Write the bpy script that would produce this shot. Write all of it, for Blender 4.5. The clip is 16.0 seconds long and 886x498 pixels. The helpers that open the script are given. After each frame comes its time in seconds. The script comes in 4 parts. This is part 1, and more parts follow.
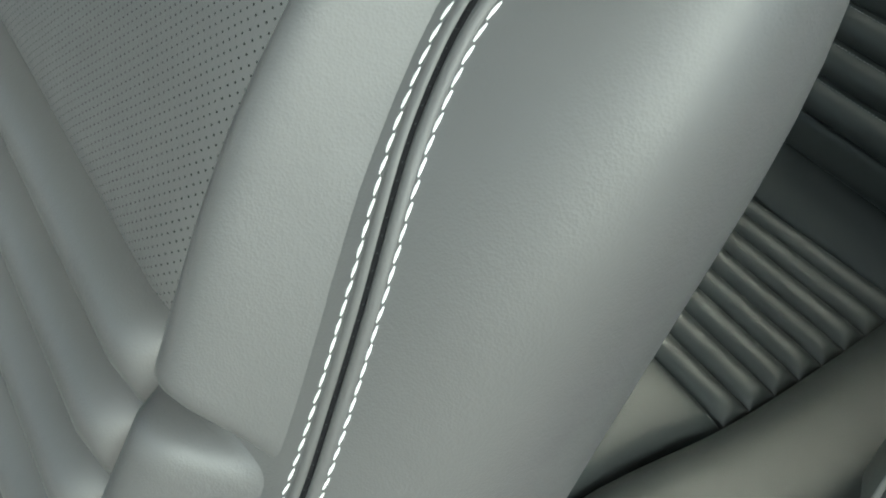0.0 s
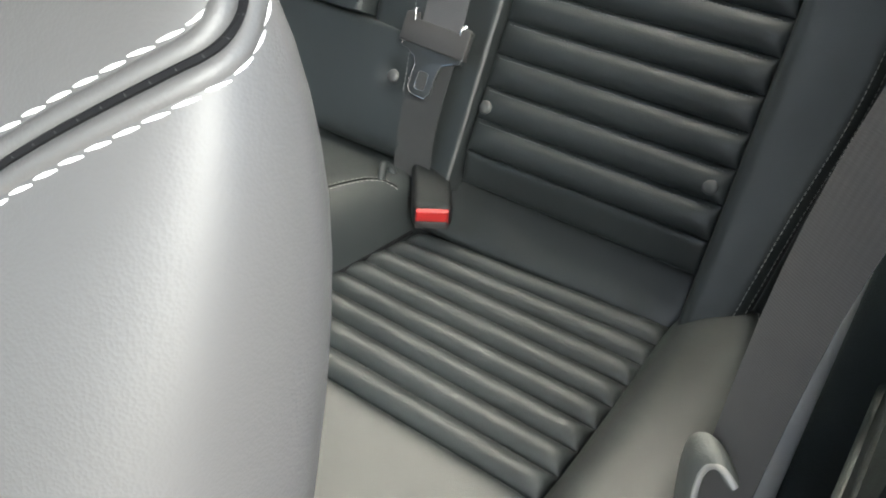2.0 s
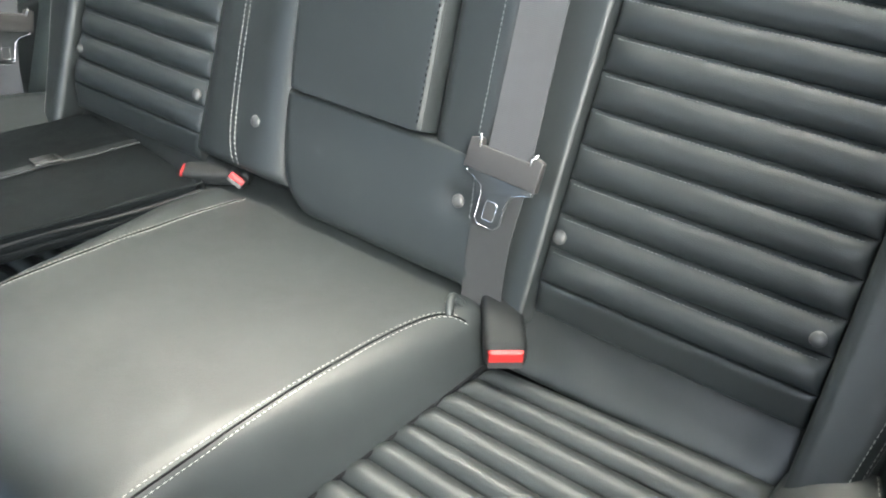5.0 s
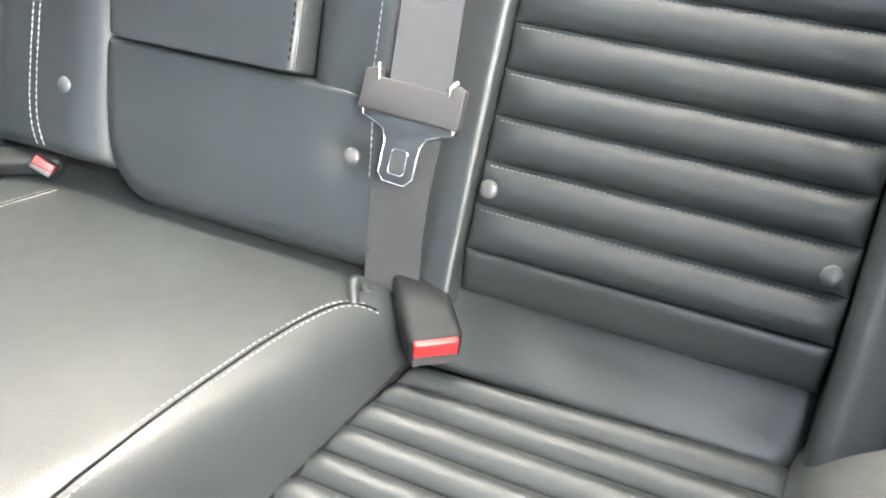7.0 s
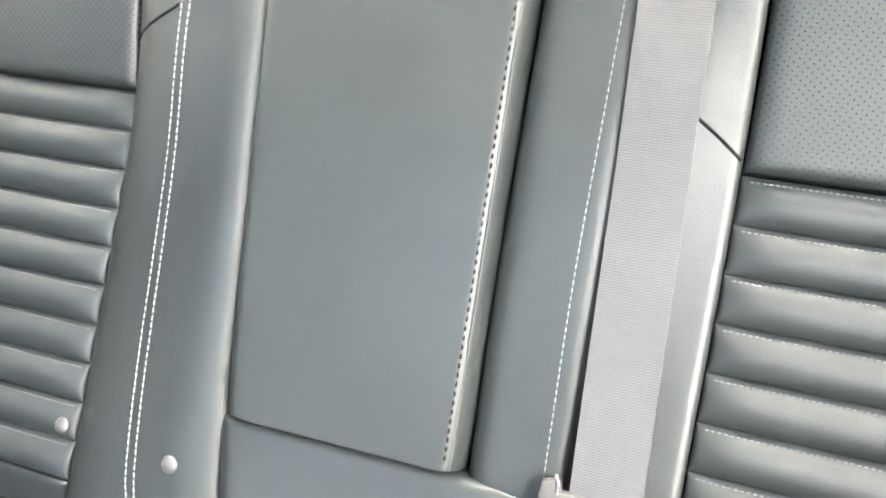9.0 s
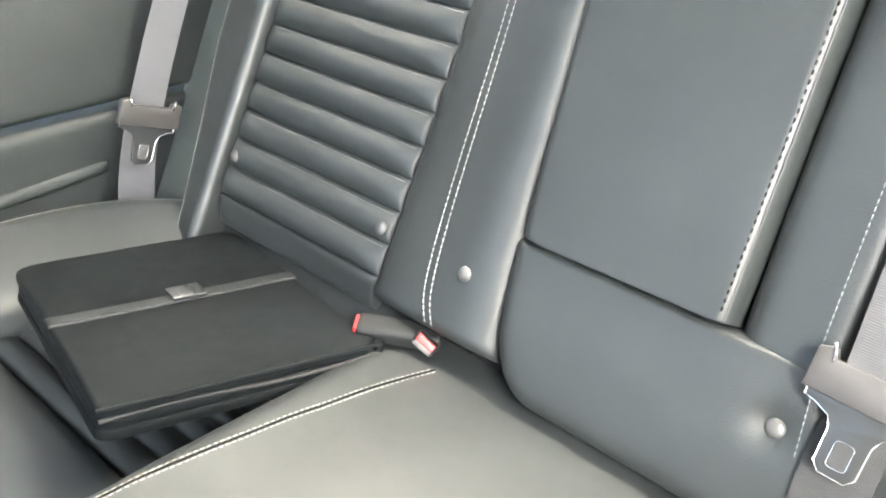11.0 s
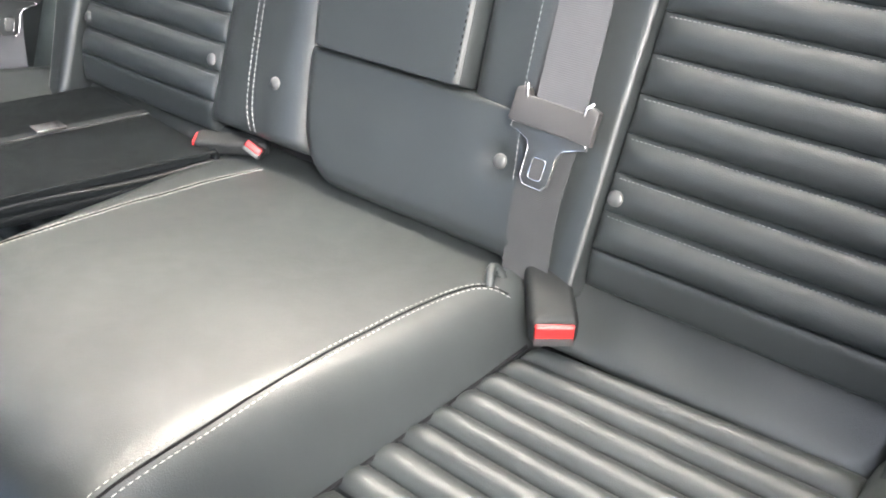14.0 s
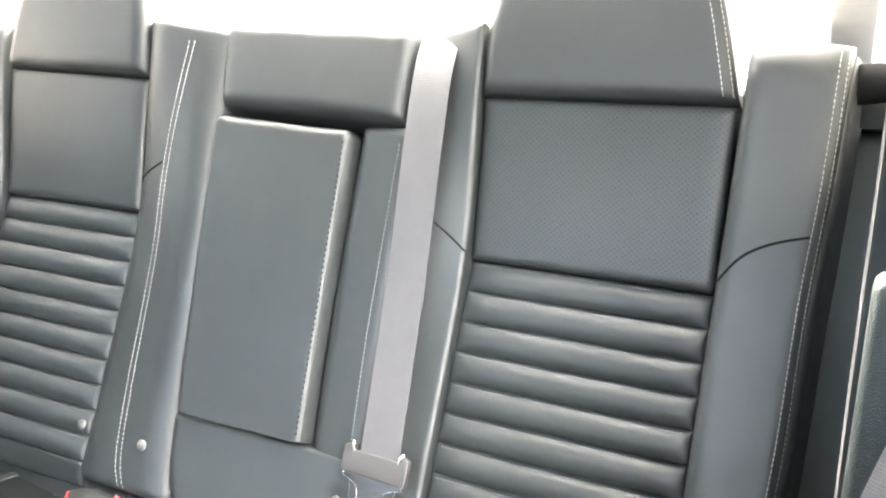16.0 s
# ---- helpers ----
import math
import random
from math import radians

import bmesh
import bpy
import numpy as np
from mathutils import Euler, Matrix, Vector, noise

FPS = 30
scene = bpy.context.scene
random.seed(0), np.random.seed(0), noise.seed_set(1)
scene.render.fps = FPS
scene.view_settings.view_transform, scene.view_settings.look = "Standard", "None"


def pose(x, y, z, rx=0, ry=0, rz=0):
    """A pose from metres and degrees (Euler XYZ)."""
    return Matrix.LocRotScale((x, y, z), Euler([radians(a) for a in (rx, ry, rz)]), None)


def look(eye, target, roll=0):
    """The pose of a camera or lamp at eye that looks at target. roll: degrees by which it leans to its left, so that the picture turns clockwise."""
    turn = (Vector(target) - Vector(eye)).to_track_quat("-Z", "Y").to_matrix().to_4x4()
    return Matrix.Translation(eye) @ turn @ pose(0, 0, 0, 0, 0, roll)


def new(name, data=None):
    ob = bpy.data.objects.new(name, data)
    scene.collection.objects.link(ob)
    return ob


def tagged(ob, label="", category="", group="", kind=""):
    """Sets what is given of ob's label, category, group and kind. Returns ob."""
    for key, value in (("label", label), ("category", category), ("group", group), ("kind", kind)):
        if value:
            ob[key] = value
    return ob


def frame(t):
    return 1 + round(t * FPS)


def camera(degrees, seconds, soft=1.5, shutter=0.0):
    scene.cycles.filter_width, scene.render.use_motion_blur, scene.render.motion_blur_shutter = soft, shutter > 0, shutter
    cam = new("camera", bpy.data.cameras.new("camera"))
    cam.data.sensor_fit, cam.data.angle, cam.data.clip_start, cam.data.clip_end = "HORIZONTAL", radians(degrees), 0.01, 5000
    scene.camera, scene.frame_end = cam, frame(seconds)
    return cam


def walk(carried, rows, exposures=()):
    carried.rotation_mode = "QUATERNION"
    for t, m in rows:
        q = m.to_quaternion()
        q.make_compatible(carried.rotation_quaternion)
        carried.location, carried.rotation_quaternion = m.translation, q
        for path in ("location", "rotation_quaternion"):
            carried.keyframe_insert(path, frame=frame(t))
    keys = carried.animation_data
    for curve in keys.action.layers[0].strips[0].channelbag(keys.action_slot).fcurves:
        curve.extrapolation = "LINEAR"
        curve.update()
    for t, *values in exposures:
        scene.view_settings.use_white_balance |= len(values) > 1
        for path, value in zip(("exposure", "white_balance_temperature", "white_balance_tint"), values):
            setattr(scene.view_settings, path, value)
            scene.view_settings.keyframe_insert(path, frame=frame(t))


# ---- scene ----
from mathutils.bvhtree import BVHTree

cam = camera(54.5, 16.0, soft=2.0)
PATH = [
    (0, (0.6710, 0.0329, 0.8440), (-0.4257, 1.0426, -0.5225), 11.64),
    (0.5, (0.6597, 0.0762, 0.8307), (-0.3454, 1.2717, -0.4198), 9.39),
    (1, (0.6618, 0.0806, 0.8407), (-0.2650, 1.4194, -0.3250), 7.87),
    (1.5, (0.6664, 0.0788, 0.8542), (-0.2248, 1.4664, -0.2626), 5.47),
    (2, (0.6791, 0.0829, 0.8547), (-0.2061, 1.4694, -0.2737), 4.60),
    (2.5, (0.7099, 0.0818, 0.8436), (-0.1945, 1.4078, -0.2696), 2.92),
    (3, (0.7156, 0.0999, 0.8723), (-0.2295, 1.3464, -0.2060), 1.31),
    (3.5, (0.6949, 0.1072, 0.8991), (-0.3494, 1.3853, -0.2279), -0.53),
    (4, (0.6523, 0.1133, 0.9543), (-0.3635, 1.3696, -0.2167), -0.34),
    (4.2, (0.6225, 0.1212, 0.9696), (-0.3865, 1.3882, -0.2130), -0.19),
    (5.25, (0.577, 0.188, 0.905), (-0.398, 1.517, -0.225), 0.5),
    (6.3, (0.517, 0.192, 0.763), (-0.430, 1.583, -0.318), 1.5),
    (6.5, (0.506, 0.206, 0.773), (-0.386, 1.634, -0.307), 1.2),
    (7, (0.459, 0.252, 0.782), (-0.202, 1.806, -0.290), 2.9),
    (7.5, (0.412, 0.291, 0.801), (-0.197, 1.902, -0.215), 2.9),
    (8, (0.362, 0.331, 0.831), (-0.265, 1.967, -0.133), 1.8),
    (8.5, (0.293, 0.328, 0.876), (-0.367, 1.999, -0.005), 1.5),
    (9, (0.256, 0.310, 0.914), (-0.372, 2.050, 0.156), 2.6),
    (9.5, (0.256, 0.295, 0.925), (-0.520, 1.978, 0.172), 2.7),
    (10, (0.273, 0.283, 0.890), (-0.782, 1.792, 0.109), 2.9),
    (10.2, (0.278, 0.276, 0.883), (-0.810, 1.748, 0.076), 3.3),
    (12.3, (0.318, 0.223, 0.832), (-0.868, 1.446, -0.216), 4.2),
    (12.5, (0.340, 0.229, 0.831), (-0.838, 1.461, -0.216), 4.5),
    (13, (0.406, 0.225, 0.821), (-0.771, 1.469, -0.211), 4.6),
    (13.5, (0.465, 0.197, 0.835), (-0.683, 1.459, -0.208), 1.0),
    (14, (0.536, 0.193, 0.840), (-0.479, 1.524, -0.255), 0.5),
    (14.5, (0.576, 0.156, 0.892), (-0.266, 1.602, -0.203), 0.7),
    (15, (0.600, 0.112, 0.936), (-0.201, 1.643, -0.072), -0.0),
    (15.5, (0.619, 0.055, 0.968), (-0.185, 1.747, 0.267), 1.4),
    (16, (0.640, 0.045, 1.010), (-0.204, 1.785, 0.499), 0.9),
]

EXPOSURES = [(0.0, 1.57, 5620, -13), (0.5, 1.6, 6120, -5), (1.0, 2.2, 5900, -1), (2.0, 2.5, 5850, -1), (2.5, 2.98, 5860, 0), (3.0, 3.25, 5780, -2), (4.2, 3.48, 5660, -3), (6.5, 3.84, 5920, 5), (7.5, 4.30, 5760, 3), (8.0, 4.36, 5700, 2), (9.0, 4.60, 6060, 4), (10.0, 4.50, 6120, 4), (12.5, 4.36, 5980, 5), (13.5, 4.18, 5930, 6), (14.0, 3.98, 5900, 7), (15.0, 4.18, 5920, 6), (16.0, 4.38, 5950, 6)]
walk(cam, [(t, look(eye, target, roll)) for t, eye, target, roll in PATH], EXPOSURES)

# ---- daylight ----
world = bpy.data.worlds.new("overcast_sky")
scene.world = world
world.use_nodes = True
wt = world.node_tree
sky = wt.nodes.new("ShaderNodeTexSky")
sky.sky_type, sky.sun_disc = "NISHITA", False
sky.sun_elevation, sky.sun_rotation, sky.air_density, sky.dust_density = radians(34), radians(132), 0.8, 3.2
haze = wt.nodes.new("ShaderNodeHueSaturation")
haze.inputs["Saturation"].default_value = 0.85
wt.links.new(sky.outputs["Color"], haze.inputs["Color"])
wt.links.new(haze.outputs["Color"], wt.nodes["Background"].inputs["Color"])
wt.nodes["Background"].inputs["Strength"].default_value = 0.15
sun = new("sun", bpy.data.lights.new("sun", "SUN"))
sun.data.energy, sun.data.angle, sun.data.color = 0.7, radians(18), (1.0, 0.89, 0.83)
sun.matrix_world = look((6.3, -4.4, 5.4), (0, 0.5, 0))
pane_light = new("rear_window_light", bpy.data.lights.new("rear_window_light", "AREA"))
pane_light.data.shape, pane_light.data.size, pane_light.data.size_y = "RECTANGLE", 1.1, 0.70
pane_light.data.energy, pane_light.data.color = 12.0, (1.0, 0.84, 0.66)
pane_light.matrix_world = look((0, 1.20, 1.16), (0, 0.43, 0.34))


# ---- materials ----
def material(name, colour, rough=0.5, metal=0.0, spec=0.5, grain=0.0, scale=900.0, mottle=0.15, wear=0.0, sheen=0.0, crease_size=55.0):
    """A surface with fine relief of that size and a slow change of tone and gloss."""
    m = bpy.data.materials.new(name)
    m.use_nodes = True
    n, k = m.node_tree.nodes, m.node_tree.links
    b = n["Principled BSDF"]
    b.inputs["Metallic"].default_value = metal
    b.inputs["Specular IOR Level"].default_value = spec
    b.inputs["Sheen Weight"].default_value = sheen
    co = n.new("ShaderNodeTexCoord")
    big = n.new("ShaderNodeTexNoise")
    big.inputs["Scale"].default_value, big.inputs["Detail"].default_value = 9.0, 5.0
    k.new(co.outputs["Object"], big.inputs["Vector"])
    ramp = n.new("ShaderNodeValToRGB")
    ramp.color_ramp.elements[0].position, ramp.color_ramp.elements[1].position = 0.3, 0.72
    ramp.color_ramp.elements[0].color = (*[c * (1 - mottle) for c in colour], 1)
    ramp.color_ramp.elements[1].color = (*[min(1, c * (1 + mottle)) for c in colour], 1)
    k.new(big.outputs["Fac"], ramp.inputs["Fac"])
    k.new(ramp.outputs["Color"], b.inputs["Base Color"])
    gloss = n.new("ShaderNodeMapRange")
    gloss.inputs["To Min"].default_value, gloss.inputs["To Max"].default_value = max(0.02, rough - 0.07), min(1, rough + 0.07)
    mid = n.new("ShaderNodeTexNoise")
    mid.inputs["Scale"].default_value, mid.inputs["Detail"].default_value = 60.0, 3.0
    k.new(co.outputs["Object"], mid.inputs["Vector"])
    k.new(mid.outputs["Fac"], gloss.inputs["Value"])
    k.new(gloss.outputs["Result"], b.inputs["Roughness"])
    if grain:
        fine = n.new("ShaderNodeTexVoronoi")
        fine.inputs["Scale"].default_value = scale
        k.new(co.outputs["Object"], fine.inputs["Vector"])
        crease = n.new("ShaderNodeTexNoise")
        crease.inputs["Scale"].default_value, crease.inputs["Detail"].default_value, crease.inputs["Distortion"].default_value = crease_size, 6.0, 0.6
        k.new(co.outputs["Object"], crease.inputs["Vector"])
        mix = n.new("ShaderNodeMath")
        mix.operation = "MULTIPLY_ADD"
        mix.inputs[1].default_value = 1.0 + wear
        k.new(crease.outputs["Fac"], mix.inputs[0])
        k.new(fine.outputs["Distance"], mix.inputs[2])
        bump = n.new("ShaderNodeBump")
        bump.inputs["Strength"].default_value, bump.inputs["Distance"].default_value = grain, 0.0008
        k.new(mix.outputs[0], bump.inputs["Height"])
        k.new(bump.outputs["Normal"], b.inputs["Normal"])
    return m


def perforated(base, name, pitch):
    """A copy of a leather with rows of punched holes, staggered."""
    m = base.copy()
    m.name = name
    n, k = m.node_tree.nodes, m.node_tree.links
    b = n["Principled BSDF"]
    co = n.new("ShaderNodeTexCoord")
    sep = n.new("ShaderNodeSeparateXYZ")
    k.new(co.outputs["Object"], sep.inputs[0])

    def op(kind, a, c=None, v=None):
        x = n.new("ShaderNodeMath")
        x.operation = kind
        k.new(a, x.inputs[0])
        if c is not None:
            k.new(c, x.inputs[1])
        elif v is not None:
            x.inputs[1].default_value = v
        return x.outputs[0]

    def lattice(shift):
        out = []
        for axis, stretch in (("X", 1.0), ("Z", 1.1)):
            q = op("ADD", op("MULTIPLY", sep.outputs[axis], v=stretch / pitch), v=shift)
            q = op("SUBTRACT", op("FRACT", q), v=0.5)
            out.append(op("MULTIPLY", q, q))
        return op("ADD", out[0], out[1])

    near = op("MINIMUM", lattice(0.0), lattice(0.5))
    hole = op("LESS_THAN", near, v=0.008)
    mix = n.new("ShaderNodeMix")
    mix.data_type = "RGBA"
    k.new(hole, mix.inputs[0])
    k.new(b.inputs["Base Color"].links[0].from_socket, mix.inputs[6])
    mix.inputs[7].default_value = (0.004, 0.004, 0.004, 1)
    k.new(mix.outputs[2], b.inputs["Base Color"])
    dull = op("MULTIPLY_ADD", hole, v=-0.38)
    dull.node.inputs[2].default_value = 0.5
    k.new(dull, b.inputs["Specular IOR Level"])
    return m


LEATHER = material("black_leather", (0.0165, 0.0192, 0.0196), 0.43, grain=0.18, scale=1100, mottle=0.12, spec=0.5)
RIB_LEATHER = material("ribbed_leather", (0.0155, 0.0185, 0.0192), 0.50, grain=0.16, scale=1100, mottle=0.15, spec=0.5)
# Same black leather on the front seat; the door's daylight is in its paler colour.
NEAR_LEATHER_LIT = material("creased_leather_lit", (0.066, 0.0635, 0.062), 0.50, grain=0.08, scale=1800, mottle=0.10, wear=1.4, crease_size=330.0)
PERF_LEATHER = perforated(LEATHER, "perforated_leather", 0.0062)
PERF_NEAR_LIT = perforated(NEAR_LEATHER_LIT, "perforated_seat_leather_lit", 0.0030)
DARK = material("dark_foam", (0.006, 0.006, 0.0065), 0.9, spec=0.12, grain=0.2, scale=400)
THREAD = material("white_thread", (0.72, 0.72, 0.70), 0.7, grain=0.5, scale=2500, mottle=0.08)
FINE_THREAD = material("cream_thread", (0.30, 0.295, 0.28), 0.7, mottle=0.12)
GREY_THREAD = material("grey_thread", (0.13, 0.132, 0.13), 0.7, mottle=0.1)
DARK_THREAD = material("dark_thread", (0.012, 0.012, 0.012), 0.7, mottle=0.1)
STUD = material("grey_plastic_stud", (0.055, 0.056, 0.056), 0.4, mottle=0.06)
LATCH = material("grey_latch_plastic", (0.030, 0.029, 0.029), 0.5, grain=0.2, scale=1800)
STEEL = material("plated_steel", (0.55, 0.55, 0.56), 0.22, metal=1.0, mottle=0.06)
TONGUE = material("blackened_steel", (0.022, 0.024, 0.025), 0.35, mottle=0.1)
RED = material("red_plastic", (0.28, 0.012, 0.012), 0.45, mottle=0.1)
BUCKLE = material("black_buckle_plastic", (0.008, 0.009, 0.0095), 0.55, spec=0.22, grain=0.35, scale=1600)
CASE = material("worn_black_case_leather", (0.0045, 0.0056, 0.0062), 0.50, grain=0.3, scale=1500, mottle=0.35, wear=1.5, spec=0.10)
CASE_BAND = material("scuffed_band", (0.013, 0.0145, 0.0155), 0.5, spec=0.3, grain=0.3, scale=1500, mottle=0.3)
CARPET = material("black_carpet", (0.03, 0.028, 0.027), 0.95, grain=1.0, scale=500, mottle=0.4, wear=2.0, sheen=0.3)
TRIM_GREEN = material("green_grey_trim", (0.034, 0.042, 0.041), 0.5, grain=0.5, scale=800, mottle=0.12)
TRIM = material("dark_trim_plastic", (0.011, 0.0135, 0.014), 0.55, spec=0.28, grain=0.5, scale=800, mottle=0.12)
LIGHT_TRIM = material("light_grey_trim", (0.32, 0.315, 0.30), 0.55, grain=0.3, scale=900, mottle=0.06)
PALE_EDGE = material("pale_edge_trim", (0.44, 0.43, 0.415), 0.5, grain=0.3, scale=900, mottle=0.06)
PALE_PLASTIC = material("pale_grey_plastic", (0.36, 0.35, 0.33), 0.5, grain=0.3, scale=900, mottle=0.06)
GUIDE = material("grey_guide_plastic", (0.105, 0.110, 0.106), 0.5, grain=0.4, scale=900, mottle=0.08)
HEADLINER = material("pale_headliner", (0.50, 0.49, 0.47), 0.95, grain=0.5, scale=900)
# Dark tone for unseen roof parts, chosen to dim reflections from above.
DARK_CLOTH = material("light_block_cloth", (0.045, 0.046, 0.048), 0.95, grain=0.5, scale=900)
# Unseen ground; pale warm tone chosen to bounce warm light onto the seats.
BOUNCE_GROUND = material("warm_bounce_ground", (0.40, 0.33, 0.275), 0.9, grain=0.8, scale=120, mottle=0.3)


def webbing(name, colour, pitch):
    """Woven belt: fine ribs across and along, in the web's own x and y."""
    m = material(name, colour, 0.75, mottle=0.06, sheen=0.15)
    n, k = m.node_tree.nodes, m.node_tree.links
    co = n.new("ShaderNodeTexCoord")
    waves = []
    for axis, size in (("X", pitch * 1.6), ("Y", pitch * 0.7)):
        w = n.new("ShaderNodeTexWave")
        w.bands_direction = axis
        w.inputs["Scale"].default_value = 0.314 / size
        k.new(co.outputs["UV"], w.inputs["Vector"])
        waves.append(w)
    add = n.new("ShaderNodeMath")
    add.operation = "MULTIPLY_ADD"
    add.inputs[1].default_value = 0.25
    k.new(waves[0].outputs["Fac"], add.inputs[0])
    k.new(waves[1].outputs["Fac"], add.inputs[2])
    bump = n.new("ShaderNodeBump")
    bump.inputs["Strength"].default_value, bump.inputs["Distance"].default_value = 0.35, 0.00035
    k.new(add.outputs[0], bump.inputs["Height"])
    k.new(bump.outputs["Normal"], n["Principled BSDF"].inputs["Normal"])
    return m


WEB = webbing("grey_webbing", (0.036, 0.037, 0.041), 0.0026)
DARK_WEB = webbing("dark_webbing", (0.017, 0.018, 0.019), 0.0022)
BROWN_WEB = webbing("brown_grey_webbing", (0.062, 0.057, 0.056), 0.0030)


# ---- shapes ----
class Place:
    """A flat frame of its own: a across, b along, n out of it."""

    def __init__(self, origin, a, b, n):
        self.o, self.a, self.b, self.n = Vector(origin), Vector(a).normalized(), Vector(b).normalized(), Vector(n).normalized()

    def at(self, a, b, n=0.0):
        return self.o + a * self.a + b * self.b + n * self.n


BACK = Place((0, 0.80, 0.47), (1, 0, 0), (0, 0.406, 0.914), (0, -0.914, 0.406))
SEAT = Place((0, 0, 0), (1, 0, 0), (0, 1, 0), (0, 0, 1))


def thing(name, label, category, group=""):
    ob = new(name)
    ob.empty_display_size = 0.05
    return tagged(ob, label, category, group)


def part(name, bm, mat, parent=None, label="", smooth=True):
    bmesh.ops.recalc_face_normals(bm, faces=bm.faces)
    me = bpy.data.meshes.new(name)
    bm.to_mesh(me)
    bm.free()
    me.materials.append(mat)
    if smooth:
        me.polygons.foreach_set("use_smooth", [True] * len(me.polygons))
        me.set_sharp_from_angle(angle=radians(48))
    ob = new(name, me)
    ob.parent = parent
    return tagged(ob, label)


def again(name, ob, parent, m, label=""):
    """Another object on the same mesh."""
    o = new(name, ob.data)
    o.parent = parent
    o.matrix_basis = m
    return tagged(o, label)


def along(points, t):
    """A point on a smooth curve through the given ones, t from 0 to 1."""
    k = len(points) - 1
    f = min(max(t, 0), 1) * k
    i = min(int(f), k - 1)
    f -= i
    p = [Vector(points[min(max(j, 0), k)]) for j in (i - 1, i, i + 1, i + 2)]
    return 0.5 * ((2 * p[1]) + (p[2] - p[0]) * f + (2 * p[0] - 5 * p[1] + 4 * p[2] - p[3]) * f * f + (3 * p[1] - p[0] - 3 * p[2] + p[3]) * f ** 3)


def spaced(count):
    """Steps from 0 to 1, closer together at both ends."""
    return [0.5 - 0.5 * math.cos(math.pi * i / count) * (0.45 + 0.55 * abs(math.cos(math.pi * i / count)) ** 0.5) for i in range(count + 1)]


def dome(d, r):
    return math.sqrt(max(0.0, 1 - (1 - min(d / r, 1)) ** 2)) if r > 0 else 1.0


def soft_rib(v):
    """The swell across a stuffed rib: fuller towards its upper edge, flat where it is sewn."""
    return math.sin(math.pi * v ** 0.92) ** 1.12


def pad(place, left, right, bulge, r, depth=0.03, nu=16, nv=24, flip=False, extra=None, rv=None, soft=False, corners=None):
    """An upholstered piece between two edges (points of a, b, n), swelling from its edges, with sides and a back."""
    side = -1 if flip else 1
    bm = bmesh.new()
    us, vs = spaced(nu), spaced(nv)
    long = sum((Vector(left[i + 1]) - Vector(left[i])).length for i in range(len(left) - 1))
    rv = r if rv is None else rv
    grid = []
    for v in vs:
        a, b = along(left, v), along(right, v)
        wide = (a - b).length
        row = []
        for u in us:
            p = a.lerp(b, u)
            du, dv = min(u, 1 - u) * wide, min(v, 1 - v) * long
            swell = dome(du, r) * (soft_rib(v) if soft else dome(dv, rv))
            turn = corners[(2 if v > 0.5 else 0) + (1 if u > 0.5 else 0)] if corners else 0.0
            if du < turn and dv < turn:
                x, y = 1 - du / turn, 1 - dv / turn
                x, y = x * math.sqrt(1 - y * y / 2), y * math.sqrt(1 - x * x / 2)
                du, dv = turn * (1 - x), turn * (1 - y)
                far = turn * (1 - math.hypot(x, y))
                u2 = du / wide if u < 0.5 else 1 - du / wide
                v2 = dv / long if v < 0.5 else 1 - dv / long
                p = along(left, v2).lerp(along(right, v2), u2)
                swell = dome(max(0.0, far), min(r, rv))
            n = p.z + bulge * swell
            if extra:
                n += extra(p.x, p.y, u, v)
            row.append(bm.verts.new(place.at(side * p.x, p.y, n)))
        grid.append(row)
    for j in range(nv):
        for i in range(nu):
            bm.faces.new((grid[j][i], grid[j][i + 1], grid[j + 1][i + 1], grid[j + 1][i]))
    rim = grid[0][:-1] + [g[-1] for g in grid[:-1]] + grid[-1][:0:-1] + [g[0] for g in grid[:0:-1]]
    low = [bm.verts.new(v.co - depth * place.n) for v in rim]
    for i in range(len(rim)):
        j = (i + 1) % len(rim)
        bm.faces.new((rim[i], low[i], low[j], rim[j]))
    bm.faces.new(low)
    return bm


def box(bm, size, m, bevel=0.0, seg=2):
    """A box of that size under the pose m, its edges rounded; returns its vertices."""
    made = bmesh.ops.create_cube(bm, size=1.0)["verts"]
    for v in made:
        v.co = Vector(c * s for c, s in zip(v.co, size))
    if bevel:
        edges = {e for v in made for e in v.link_edges}
        done = bmesh.ops.bevel(bm, geom=list(edges), offset=bevel, segments=seg, profile=0.6, affect="EDGES")
        made = list({v for f in done["faces"] for v in f.verts} | {v for v in made if v.is_valid})
    for v in made:
        v.co = m @ v.co
    return made


def turned(place, a, b, n, turn=0.0):
    """The pose of something lying in a place, turned about its normal by degrees."""
    m = Matrix((place.a, place.b, place.n)).transposed().to_4x4()
    return Matrix.Translation(place.at(a, b, n)) @ m @ Matrix.Rotation(radians(turn), 4, "Z")


def tree_of(*obs):
    """What the surfaces of these objects are, to lay stitches on."""
    vs, fs = [], []
    for ob in obs:
        base = len(vs)
        vs += [ob.matrix_basis @ v.co for v in ob.data.vertices]
        fs += [[base + i for i in p.vertices] for p in ob.data.polygons]
    return BVHTree.FromPolygons(vs, fs)


def onto(tree, p, n, reach=0.12):
    """The point p dropped along n onto a surface, and the surface's normal there."""
    hit, normal, _, _ = tree.ray_cast(p + reach * n, -n, 2 * reach)
    return (hit, normal) if hit is not None else (p, n)


